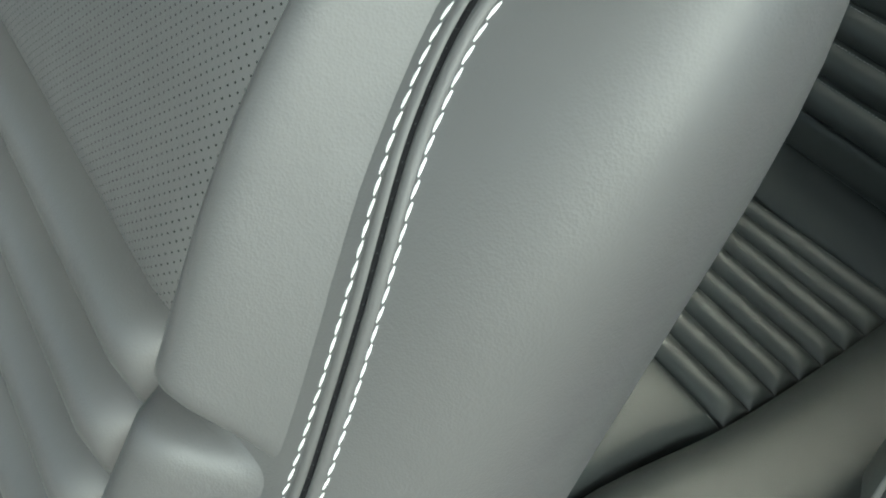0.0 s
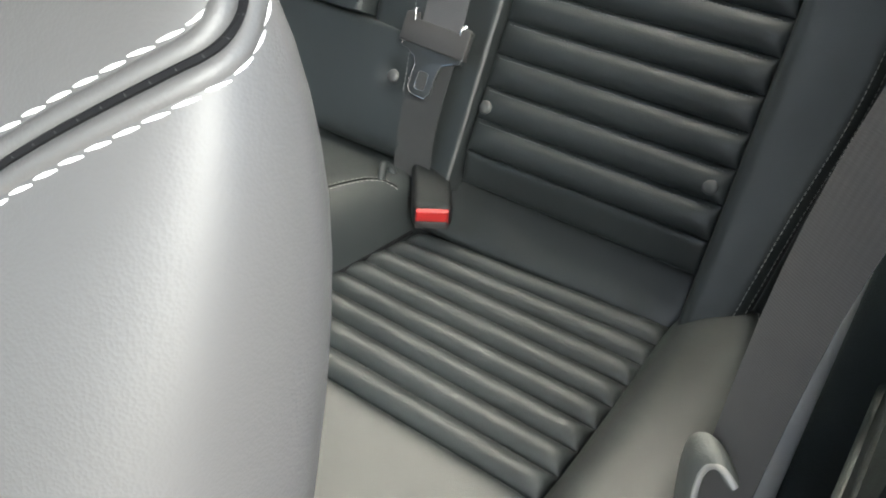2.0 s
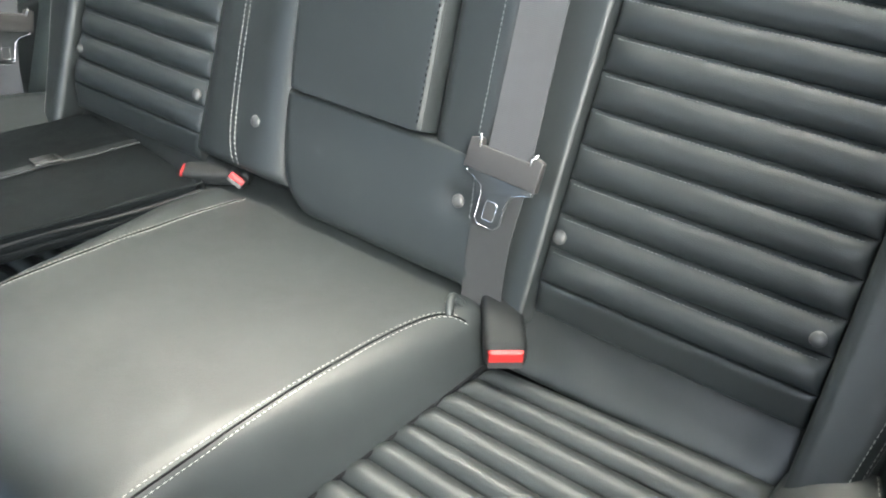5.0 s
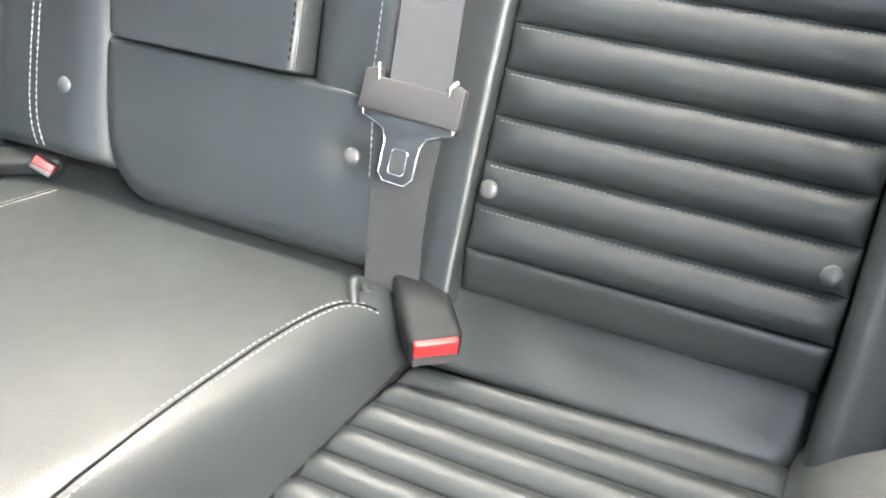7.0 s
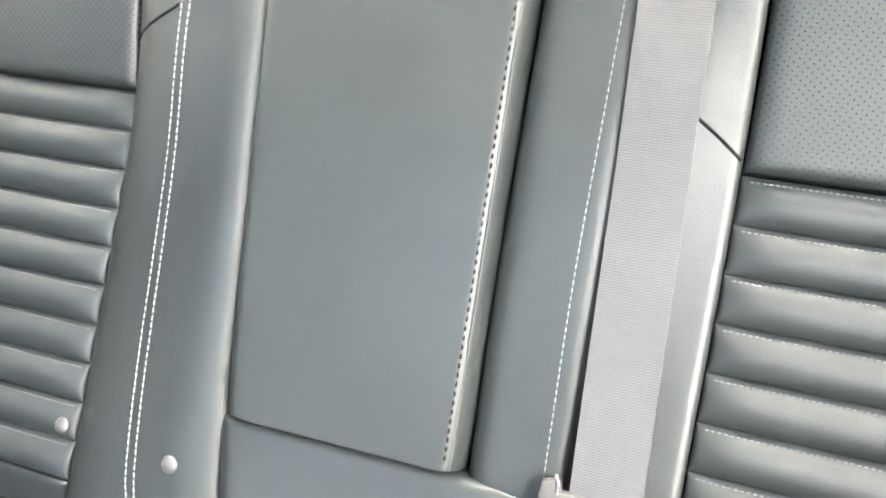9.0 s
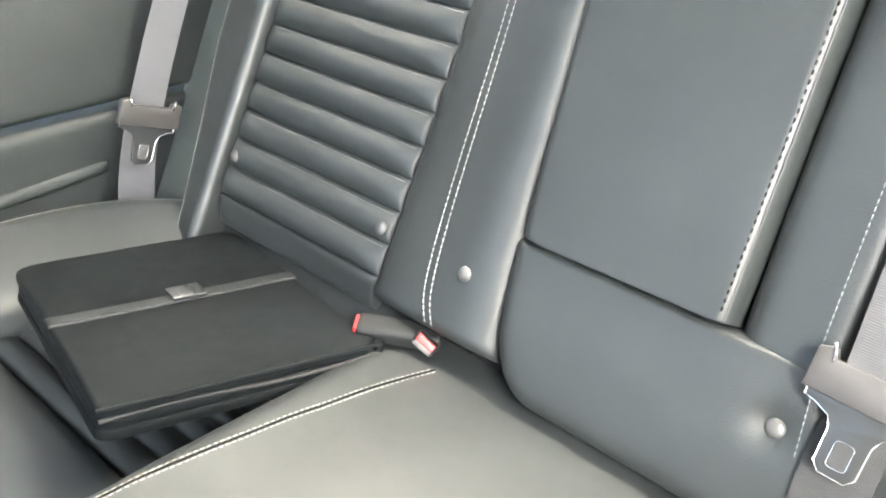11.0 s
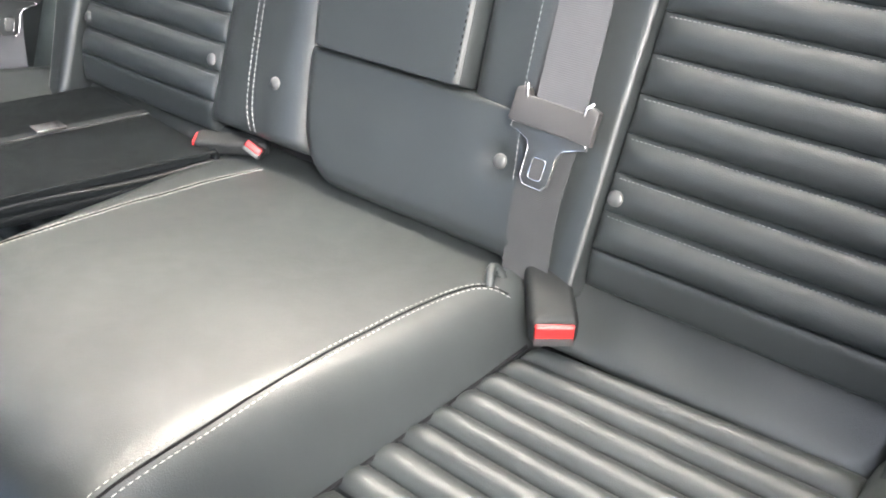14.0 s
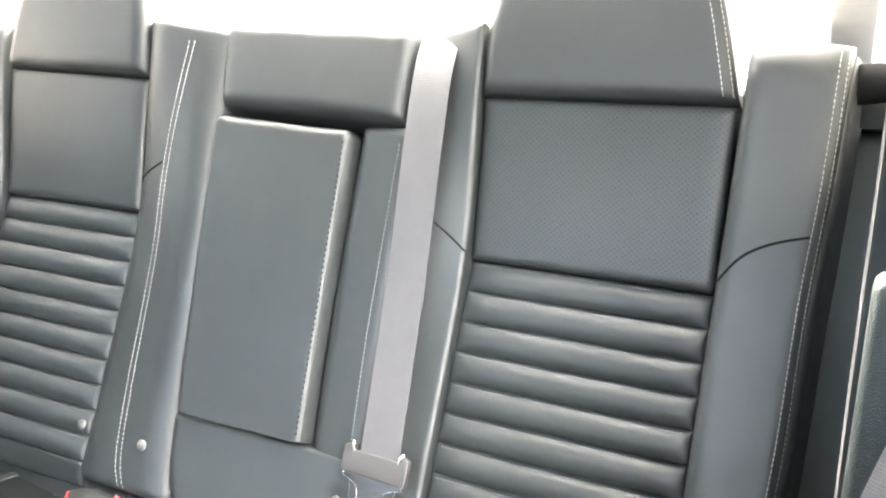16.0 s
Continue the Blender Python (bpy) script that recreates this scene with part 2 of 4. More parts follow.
def stitches(track, normals, step, length, width, lift=0.0002, wobble=0.0):
    """Short raised threads along a track, one after the other, each sagging into its holes."""
    rng = random.Random(len(track) * 7 + 3)
    vs, fs = [], []
    total = 0.0
    dist = [0.0]
    for a, b in zip(track, track[1:]):
        total += (b - a).length
        dist.append(total)

    def where(d):
        i = int(np.searchsorted(dist, min(max(d, 0), total))) or 1
        f = (d - dist[i - 1]) / max(dist[i] - dist[i - 1], 1e-9)
        return track[i - 1].lerp(track[i], f), normals[i - 1].lerp(normals[i], f).normalized()

    d = 0.0
    while d + length < total:
        base = len(vs)
        tilt = wobble * (0.6 + rng.random() * 0.8)
        for k in range(5):
            f = k / 4
            p, n = where(d + f * length)
            q, _ = where(d + f * length + 1e-4)
            go = (q - p)
            go = go.normalized() if go.length > 0 else Vector((0, 0, 1))
            across = go.cross(n).normalized()
            fat = width * (0.45 + 0.55 * math.sin(math.pi * f))
            p = p + across * tilt * (f - 0.5)
            up = n * (lift + 0.5 * width * math.sin(math.pi * f))
            for s, h in ((-0.5, 0.0), (-0.35, 0.75), (0.35, 0.75), (0.5, 0.0)):
                vs.append(p + across * s * fat + up * h + n * (h * 0.3 * width - 0.25 * width))
        for k in range(4):
            for c in range(3):
                i = base + 4 * k + c
                fs.append((i, i + 1, i + 5, i + 4))
        d += step
    me = bpy.data.meshes.new("stitching")
    me.from_pydata(vs, [], fs)
    return me


def seam(parent, place, tree, points, mat=None, step=0.0052, length=0.0042, width=0.0011, wobble=0.0, name="stitching", label=""):
    """A row of stitches dropped onto a surface along a curve of a, b."""
    fine = [along([(*p, 0) for p in points], i / 120) for i in range(121)]
    track, normals = [], []
    for p in fine:
        hit, n = onto(tree, place.at(p.x, p.y, 0.38 if place is SEAT else 0.05), place.n)
        if n.dot(place.n) < 0:
            n = -n
        track.append(hit)
        normals.append(n)
    me = stitches(track, normals, step, length, width, wobble=wobble)
    me.materials.append(mat or FINE_THREAD)
    me.polygons.foreach_set("use_smooth", [True] * len(me.polygons))
    ob = new(name, me)
    ob.parent = parent
    return tagged(ob, label, kind="stuff")


def piping(parent, tree, place, points, radius, lift=0.03):
    """A thin dark seam laid on a surface along a curve of a, b."""
    fine = [along([(*p, 0) for p in points], i / 30) for i in range(31)]
    return part("piping", tube([onto(tree, place.at(p.x, p.y, lift), place.n)[0] for p in fine], radius, 6), DARK, parent)


def tube(points, radius, ring=8, closed=False):
    """A round bar along points."""
    bm = bmesh.new()
    loops = []
    count = len(points)
    for i, p in enumerate(points):
        a = points[(i - 1) % count] if closed or i else points[0]
        b = points[(i + 1) % count] if closed or i < count - 1 else points[-1]
        go = (Vector(b) - Vector(a)).normalized()
        q = go.to_track_quat("Z", "Y")
        loops.append([bm.verts.new(Vector(p) + q @ Vector((radius * math.cos(2 * math.pi * k / ring), radius * math.sin(2 * math.pi * k / ring), 0))) for k in range(ring)])
    for i in range(count if closed else count - 1):
        m, o = loops[i], loops[(i + 1) % count]
        for k in range(ring):
            bm.faces.new((m[k], m[(k + 1) % ring], o[(k + 1) % ring], o[k]))
    if not closed:
        bm.faces.new(loops[0])
        bm.faces.new(loops[-1])
    return bm


def ribbon(points, acrosses, width, thick, mat, name, parent, label="", curl=0.0):
    """A woven strap along points, with its width along the given directions."""
    bm = bmesh.new()
    uv = bm.loops.layers.uv.new("weave")
    rows, run, coords = [], 0.0, {}
    cols = 6
    for i, (p, w) in enumerate(zip(points, acrosses)):
        p, w = Vector(p), Vector(w).normalized()
        if i:
            run += (p - Vector(points[i - 1])).length
        go = (Vector(points[min(i + 1, len(points) - 1)]) - Vector(points[max(i - 1, 0)])).normalized()
        n = w.cross(go).normalized()
        row = []
        for layer in (0.5, -0.5):
            for c in range(cols + 1):
                f = c / cols - 0.5
                edge = 1 - 0.55 * (abs(f) * 2) ** 6
                v = bm.verts.new(p + w * f * width + n * (thick * layer * edge + curl * (0.25 - f * f)))
                coords[v] = (f * width, run)
                row.append(v)
        rows.append(row)
    k = cols + 1
    for a, b in zip(rows, rows[1:]):
        for c in range(cols):
            bm.faces.new((a[c], a[c + 1], b[c + 1], b[c]))
            bm.faces.new((a[k + c + 1], a[k + c], b[k + c], b[k + c + 1]))
        bm.faces.new((a[k], a[0], b[0], b[k]))
        bm.faces.new((a[cols], a[k + cols], b[k + cols], b[cols]))
    for a in (rows[0], rows[-1]):
        bm.faces.new(a[:k] + a[k:][::-1])
    for f in bm.faces:
        for loop in f.loops:
            loop[uv].uv = coords[loop.vert]
    return part(name, bm, mat, parent, label)


def plate(outline, thick, m, bevel=0.0):
    """A flat plate of that outline (x, y) and thickness under the pose m."""
    bm = bmesh.new()
    f = bm.faces.new([bm.verts.new((x, y, 0)) for x, y in outline])
    top = bmesh.ops.extrude_face_region(bm, geom=[f])["geom"]
    bmesh.ops.translate(bm, vec=(0, 0, thick), verts=[g for g in top if isinstance(g, bmesh.types.BMVert)])
    if bevel:
        edges = [e for e in bm.edges if abs(e.verts[0].co.z - e.verts[1].co.z) < 1e-6]
        bmesh.ops.bevel(bm, geom=edges, offset=bevel, segments=2, profile=0.5, affect="EDGES")
    bmesh.ops.transform(bm, matrix=m, verts=bm.verts)
    return bm


def rounded(w, h, r, seg=5):
    """The outline of a rectangle with round corners."""
    out = []
    for cx, cy, start in ((w / 2 - r, h / 2 - r, 0), (-w / 2 + r, h / 2 - r, 90), (-w / 2 + r, -h / 2 + r, 180), (w / 2 - r, -h / 2 + r, 270)):
        for k in range(seg + 1):
            t = radians(start + 90 * k / seg)
            out.append((cx + r * math.cos(t), cy + r * math.sin(t)))
    return out


# ---- the setting ----
def slab(name, size, centre, mat, label, category="wall", bevel=0.004):
    bm = bmesh.new()
    box(bm, size, Matrix.Translation(centre), bevel)
    ob = part(name, bm, mat)
    return tagged(ob, label, category, kind="structure")


def ground_sheet():
    bm = bmesh.new()
    bmesh.ops.create_grid(bm, x_segments=8, y_segments=8, size=400)
    bmesh.ops.translate(bm, vec=(0, 0, -0.32), verts=bm.verts)
    tagged(part("ground", bm, BOUNCE_GROUND), "unseen ground around the car, toned warm to bounce light inside", "ground", kind="structure")


ground_sheet()


def carpet_floor():
    bm = bmesh.new()
    bmesh.ops.create_grid(bm, x_segments=60, y_segments=60, size=0.5)
    for v in bm.verts:
        x, y = v.co.x * 1.5, v.co.y * 2.6 - 0.1
        hump = 0.10 * math.exp(-(x / 0.13) ** 4)
        v.co = (x, y, 0.012 * noise.noise((x * 9, y * 9, 1)) + 0.004 * noise.noise((x * 60, y * 60, 4)) + hump)
    tagged(part("floor", bm, CARPET), "black looped carpet of the rear footwell", "carpet", kind="structure")


carpet_floor()
# Out of view; its reach and darkness limit the light on the bench.
slab("ceiling", (1.5, 1.85, 0.04), (0, -0.15, 1.29), DARK_CLOTH, "unseen dark ceiling, added to hold back light from above", "ceiling")
slab("parcel_shelf", (1.4, 0.5, 0.03), (0, 1.28, 0.925), TRIM, "dark carpeted shelf behind the rear backrest", "shelf")


def rear_glass():
    root = thing("window_1", "sloping rear window letting in white daylight", "window")
    tagged(root, kind="structure")
    glass = bpy.data.materials.new("window_glass")
    glass.use_nodes = True
    g = glass.node_tree.nodes["Principled BSDF"]
    g.inputs["Transmission Weight"].default_value, g.inputs["Roughness"].default_value, g.inputs["IOR"].default_value = 1.0, 0.02, 1.01
    bm = bmesh.new()
    box(bm, (1.2, 0.84, 0.004), Matrix.Translation((0, 1.16, 1.12)) @ Matrix.Rotation(radians(-24), 4, "X"), 0.001)
    pane = part("pane", bm, glass, root)
    pane.visible_shadow = False
    for x in (-0.61, 0.61):
        bm = bmesh.new()
        box(bm, (0.06, 0.86, 0.04), Matrix.Translation((x, 1.16, 1.12)) @ Matrix.Rotation(radians(-24), 4, "X"), 0.01)
        part("window_frame", bm, LIGHT_TRIM, root)


rear_glass()


def side_trim(side, name, label):
    """The moulded panel beside the rear seat: a lower face, a crease, a ledge and a window sill above."""
    root = thing(name, label, "trim panel")
    tagged(root, kind="structure")
    wall = Place((side * 0.715, 0, 0), (0, 1, 0), (0, 0, 1), (-side, 0, 0))
    lower = pad(wall, [(0.42, -0.02, 0.0), (0.42, 0.47, 0.0)], [(1.16, -0.02, 0.0), (1.16, 0.50, 0.0)], 0.012, 0.02, depth=0.05)
    part("lower_panel", lower, TRIM, root)
    upper = pad(wall, [(0.42, 0.478, -0.004), (0.42, 0.80, -0.02)], [(1.16, 0.508, -0.004), (1.16, 0.86, -0.02)], 0.014, 0.016, depth=0.05)
    part("upper_panel", upper, TRIM, root)
    ledge = pad(wall, [(0.42, 0.374, 0.004), (0.42, 0.394, 0.004)], [(0.735, 0.404, 0.004), (0.735, 0.424, 0.002)], 0.014, 0.009, depth=0.01, nv=10)
    part("ledge", ledge, TRIM_GREEN if side > 0 else TRIM, root)
    part("return_panel", pad(BACK, [(0.590, -0.45, -0.065), (0.600, 0.0, -0.065), (0.622, 0.50, -0.065)], [(0.720, -0.45, -0.05), (0.720, 0.0, -0.05), (0.720, 0.50, -0.05)], 0.01, 0.03, depth=0.02, flip=side < 0), TRIM_GREEN, root)
    rail = pad(wall, [(0.42, 0.80, -0.03), (0.42, 0.845, -0.05)], [(1.16, 0.86, -0.03), (1.16, 0.9, -0.05)], 0.02, 0.02, depth=0.06)
    part("window_sill", rail, TRIM, root)


side_trim(-1, "trim_left", "dark grey moulded panel with crease and ledge beside rear seat")
side_trim(1, "trim_right", "dark green-grey moulded panel beside the rear seat")


def pillar(side, name):
    """The slanting roof pillar behind the side window."""
    bm = bmesh.new()
    box(bm, (0.05, 0.16, 0.55), Matrix.Translation((side * 0.705, 1.10, 1.06)) @ Matrix.Rotation(radians(-24), 4, "X"), 0.02, 3)
    tagged(part(name, bm, LIGHT_TRIM), "pale moulded pillar cover beside the rear window", "pillar", kind="structure")


def side_light_block(side, name):
    """A broad unseen panel beside the rear seat, in pale cloth, added to block sun and side sky."""
    wall = Place((side * 0.735, 0, 0), (0, 1, 0), (0, 0, 1), (-side, 0, 0))
    bm = pad(wall, [(0.56, 0.85, 0.0), (0.60, 1.29, -0.02)], [(1.22, 0.86, 0.0), (1.22, 1.29, -0.02)], 0.012, 0.04, depth=0.05)
    tagged(part(name, bm, HEADLINER), "unseen pale panel beside the rear seat, added to block side light", "pillar", kind="structure")


side_light_block(1, "side_block_right")
side_light_block(-1, "side_block_left")
pillar(-1, "pillar_left")
pillar(1, "pillar_right")
# Unseen bar that keeps high sky light off the right side.
slab("light_block_roof_right", (0.16, 0.92, 0.07), (0.700, 0.80, 1.262), DARK_CLOTH, "unseen dark bar above the side trim, added to block sky light", category="roof rail", bevel=0.02)
# Added out of view; its top edge sets how much light enters from ahead.
slab("light_block_front", (1.6, 0.05, 1.02), (0, -1.15, 0.31), TRIM, "unseen dark wall in the dashboard's place, added to limit front light", bevel=0.02)
slab("wall_rear", (1.5, 0.04, 0.9), (0, 1.14, 0.45), TRIM, "dark bulkhead behind the rear backrest", bevel=0.004)
# Unseen wall closing the left window opening too, against light from that side.
slab("light_block_left", (0.05, 1.08, 1.29), (-0.765, -0.13, 0.635), TRIM, "unseen dark wall up to the roof, added to block light from the left", bevel=0.02)


def b_pillar():
    """The lower cover of the middle pillar: a dark face with a pale rounded edge."""
    root = thing("pillar_middle", "dark pillar cover with a pale grey edge strip", "pillar")
    tagged(root, kind="structure")
    wall = Place((0.755, 0, 0), (0, 1, 0), (0, 0, 1), (-1, 0, 0))
    part("cover", pad(wall, [(0.29, -0.02, 0), (0.31, 0.60, 0), (0.35, 1.25, -0.03)], [(0.36, -0.02, 0), (0.38, 0.60, 0), (0.42, 1.25, -0.03)], 0.01, 0.02, depth=0.05), TRIM, root)
    part("edge_strip", pad(wall, [(0.362, -0.02, 0.004), (0.382, 0.60, 0.004), (0.422, 1.25, -0.026)], [(0.410, -0.02, 0.004), (0.414, 0.60, 0.004), (0.444, 1.25, -0.026)], 0.016, 0.018, depth=0.05), PALE_PLASTIC, root)


b_pillar()


def quarter_post():
    """The front end of the quarter panel behind the door opening: a dark face with a pale rounded edge."""
    root = thing("trim_quarter", "dark panel end with a pale rounded edge behind the door opening", "trim panel")
    tagged(root, kind="structure")
    bm = bmesh.new()
    box(bm, (0.104, 0.04, 0.86), Matrix.Translation((0.712, 0.715, 0.41)), 0.012, 3)
    part("panel", bm, TRIM_GREEN, root)
    edge_path = [Vector((0.651, 0.664, -0.02)), Vector((0.651, 0.664, 0.20)), Vector((0.651, 0.666, 0.42)), Vector((0.652, 0.672, 0.56)), Vector((0.656, 0.684, 0.592)), Vector((0.668, 0.700, 0.60))]
    part("edge_strip", tube([along(edge_path, i / 30) for i in range(31)], 0.0125, 14), PALE_EDGE, root, "pale grey rounded edge strip")


quarter_post()


# ---- the rear backrests ----
def lean(s):
    return max(0.0, 0.25 * (s - 0.28))


def mid_lean(s):
    return 0.015 + 0.09 * s


PITCH, RIBS, LOW, HIGH = 0.0347, 10, -0.048, 0.299
IN, OUT = 0.2535, 0.524


def edge(xs, fn, lift=0.0):
    """Points of a, b, n along an edge from pairs of a, b."""
    return [(a, b, fn(b) + lift) for a, b in xs]


def stud(parent, place, a, b, n, r=0.0074):
    bm = bmesh.new()
    bmesh.ops.create_uvsphere(bm, u_segments=16, v_segments=8, radius=r)
    for v in bm.verts:
        v.co.z *= 0.45
    bmesh.ops.transform(bm, matrix=turned(place, a, b, n), verts=bm.verts)
    return part("stud", bm, STUD, parent, "pale grey plastic stud")


def backrest(side):
    where = "behind the case" if side < 0 else "beside the belt"
    root = thing("rear_bench_section", "black leather rear seat back with padded ribs, " + where, "car seat", "rear backrests")
    flip = side < 0
    # one rib, then its repeats
    bm = pad(Place((0, 0, 0), BACK.a, BACK.b, BACK.n), [(IN, 0.0003, 0), (IN, PITCH - 0.0003, 0)], [(OUT, 0.0003, 0), (OUT, PITCH - 0.0003, 0)], 0.0092, 0.024, depth=0.02, nu=34, nv=16, flip=flip, soft=True,
             extra=lambda a, b, u, v: (0.0013 * math.exp(-((a - 0.500) / 0.018) ** 2) - 0.0016 * math.exp(-((a - IN - 0.012) / 0.014) ** 2)) * math.sin(math.pi * v) + 0.0009 * noise.noise((a * 45, b * 60, 2.0)) * math.sin(math.pi * v))
    first = part("rib", bm, RIB_LEATHER, root)
    tree = tree_of(first)
    row = seam(first, Place((0, 0, 0), BACK.a, BACK.b, BACK.n), tree, [(side * (IN + 0.006), PITCH - 0.0042), (side * 0.39, PITCH - 0.0042), (side * (OUT - 0.006), PITCH - 0.0042)], GREY_THREAD, 0.0042, 0.0029, 0.0012)
    for i in range(RIBS):
        m = Matrix.Translation(BACK.at(0, LOW + i * PITCH, 0))
        if i == 0:
            first.matrix_basis = m
        else:
            o = again("rib", first, root, m)
            again("stitching", row, o, Matrix.Identity(4))["kind"] = "stuff"
    part("lower_strip", pad(BACK, [(IN, -0.084, -0.012), (IN, -0.0486, 0.0)], [(OUT, -0.084, -0.012), (OUT, -0.0486, 0.0)], 0.0050, 0.012, depth=0.03, nu=26, nv=12, flip=flip), LEATHER, root)
    panel = part("perforated_panel", pad(BACK, edge([(0.2535, 0.301), (0.2535, 0.38), (0.251, 0.479)], lean, -0.002), edge([(0.523, 0.301), (0.523, 0.38), (0.526, 0.483)], lean, -0.001), 0.007, 0.013, flip=flip, nu=24, nv=28), PERF_LEATHER, root, "perforated leather panel")
    head = part("headrest", pad(BACK, [(0.250, 0.481, 0.051), (0.252, 0.56, 0.072), (0.272, 0.64, 0.086), (0.300, 0.69, 0.088)], [(0.527, 0.485, 0.051), (0.508, 0.56, 0.072), (0.482, 0.64, 0.086), (0.455, 0.69, 0.088)], 0.015, 0.018, depth=0.09, nu=28, nv=32, flip=flip), LEATHER, root, "fixed leather headrest")
    outer = part("outer_bolster", pad(BACK, edge([(0.526, -0.150), (0.526, 0.0), (0.5255, 0.15), (0.5255, 0.30), (0.529, 0.42), (0.531, 0.558)], lean, 0.008),
                 edge([(0.575, -0.150), (0.593, 0.0), (0.610, 0.12), (0.614, 0.30), (0.621, 0.42), (0.624, 0.556)], lean, -0.004), 0.013, 0.016, depth=0.07, nu=28, nv=60, flip=flip, rv=0.03,
                 extra=lambda a, b, u, v: -0.034 * max(0.0, (b - 0.508) / 0.05) ** 2 + 0.0007 * noise.noise((a * 24, b * 16, 6.0)) * math.sin(math.pi * v)), LEATHER, root)
    wing = Place(BACK.at(side * 0.0, 0, 0), -BACK.n, BACK.b, (side, 0, 0))
    part("side_panel", pad(wing, [(0.006, -0.15, 0.574), (0.004, 0.0, 0.592), (0.002, 0.12, 0.609), (-0.004, 0.30, 0.613), (-0.031, 0.42, 0.620), (-0.050, 0.505, 0.621), (-0.030, 0.550, 0.622)],
         [(0.09, -0.15, 0.60), (0.09, 0.0, 0.615), (0.09, 0.12, 0.63), (0.08, 0.30, 0.632), (0.07, 0.42, 0.632), (0.06, 0.505, 0.633), (0.05, 0.550, 0.634)], 0.006, 0.012, depth=0.03, nv=40), LEATHER, root)
    tree = tree_of(outer, head)
    for shift in (-0.0022, -0.0095):
        seam(outer, BACK, tree, [(side * (a + shift), b) for a, b in ((0.5765, -0.13), (0.582, -0.085), (0.593, 0.0), (0.610, 0.12), (0.6135, 0.30), (0.620, 0.42), (0.622, 0.545))], step=0.0056, length=0.0044)
    for shift in (-0.006, -0.016):
        seam(head, BACK, tree, [(side * (a + shift), b) for a, b in ((0.527, 0.489), (0.509, 0.56), (0.484, 0.64))], step=0.0056, length=0.0044)
    # the cross seam of the bolster
    piping(outer, tree, BACK, [(side * a, b) for a, b in ((0.5275, 0.312), (0.548, 0.338), (0.575, 0.354), (0.606, 0.364))], 0.0014)
    if flip:
        left = [(-0.2525, -0.068), (-0.252, 0.05), (-0.2525, 0.30), (-0.249, 0.48), (-0.25, 0.555)]
        right = [(-0.088, -0.066), (-0.0955, 0.05), (-0.101, 0.20), (-0.108, 0.42), (-0.10, 0.545)]
        inner = part("inner_bolster", pad(BACK, edge(left, lean, -0.004), edge(right, mid_lean, -0.012), 0.024, 0.045, depth=0.06, nv=40, rv=0.025), LEATHER, root)
        tree = tree_of(inner)
        for shift in (0.0, 0.0085):
            seam(inner, BACK, tree, [(a + shift, b) for a, b in ((-0.166, -0.060), (-0.180, -0.02), (-0.187, 0.092), (-0.191, 0.25), (-0.190, 0.36), (-0.168, 0.53))], step=0.0062, length=0.005, width=0.0010)
        stud(root, BACK, -0.139, 0.0, 0.0250)
        piping(inner, tree, BACK, ((-0.252, 0.338), (-0.222, 0.352), (-0.192, 0.366)), 0.0013)
    else:
        left = [(0.168, -0.100), (0.160, 0.05), (0.160, 0.20), (0.164, 0.42), (0.166, 0.550)]
        right = [(0.2525, -0.096), (0.252, 0.05), (0.2525, 0.30), (0.249, 0.48), (0.248, 0.555)]
        inner = part("inner_bolster", pad(BACK, edge(left, mid_lean, -0.010), edge(right, lean, 0.012), 0.005, 0.007, depth=0.08, nu=24, nv=48, rv=0.03), LEATHER, root)
        tree = tree_of(inner)
        piping(inner, tree, BACK, ((0.251, 0.306), (0.235, 0.318), (0.212, 0.333)), 0.0013)
    stud(root, BACK, side * 0.264, 0.0, 0.0078)
    stud(root, BACK, side * 0.509, 0.0, 0.0090)
    return root


backrest(1)
backrest(-1)


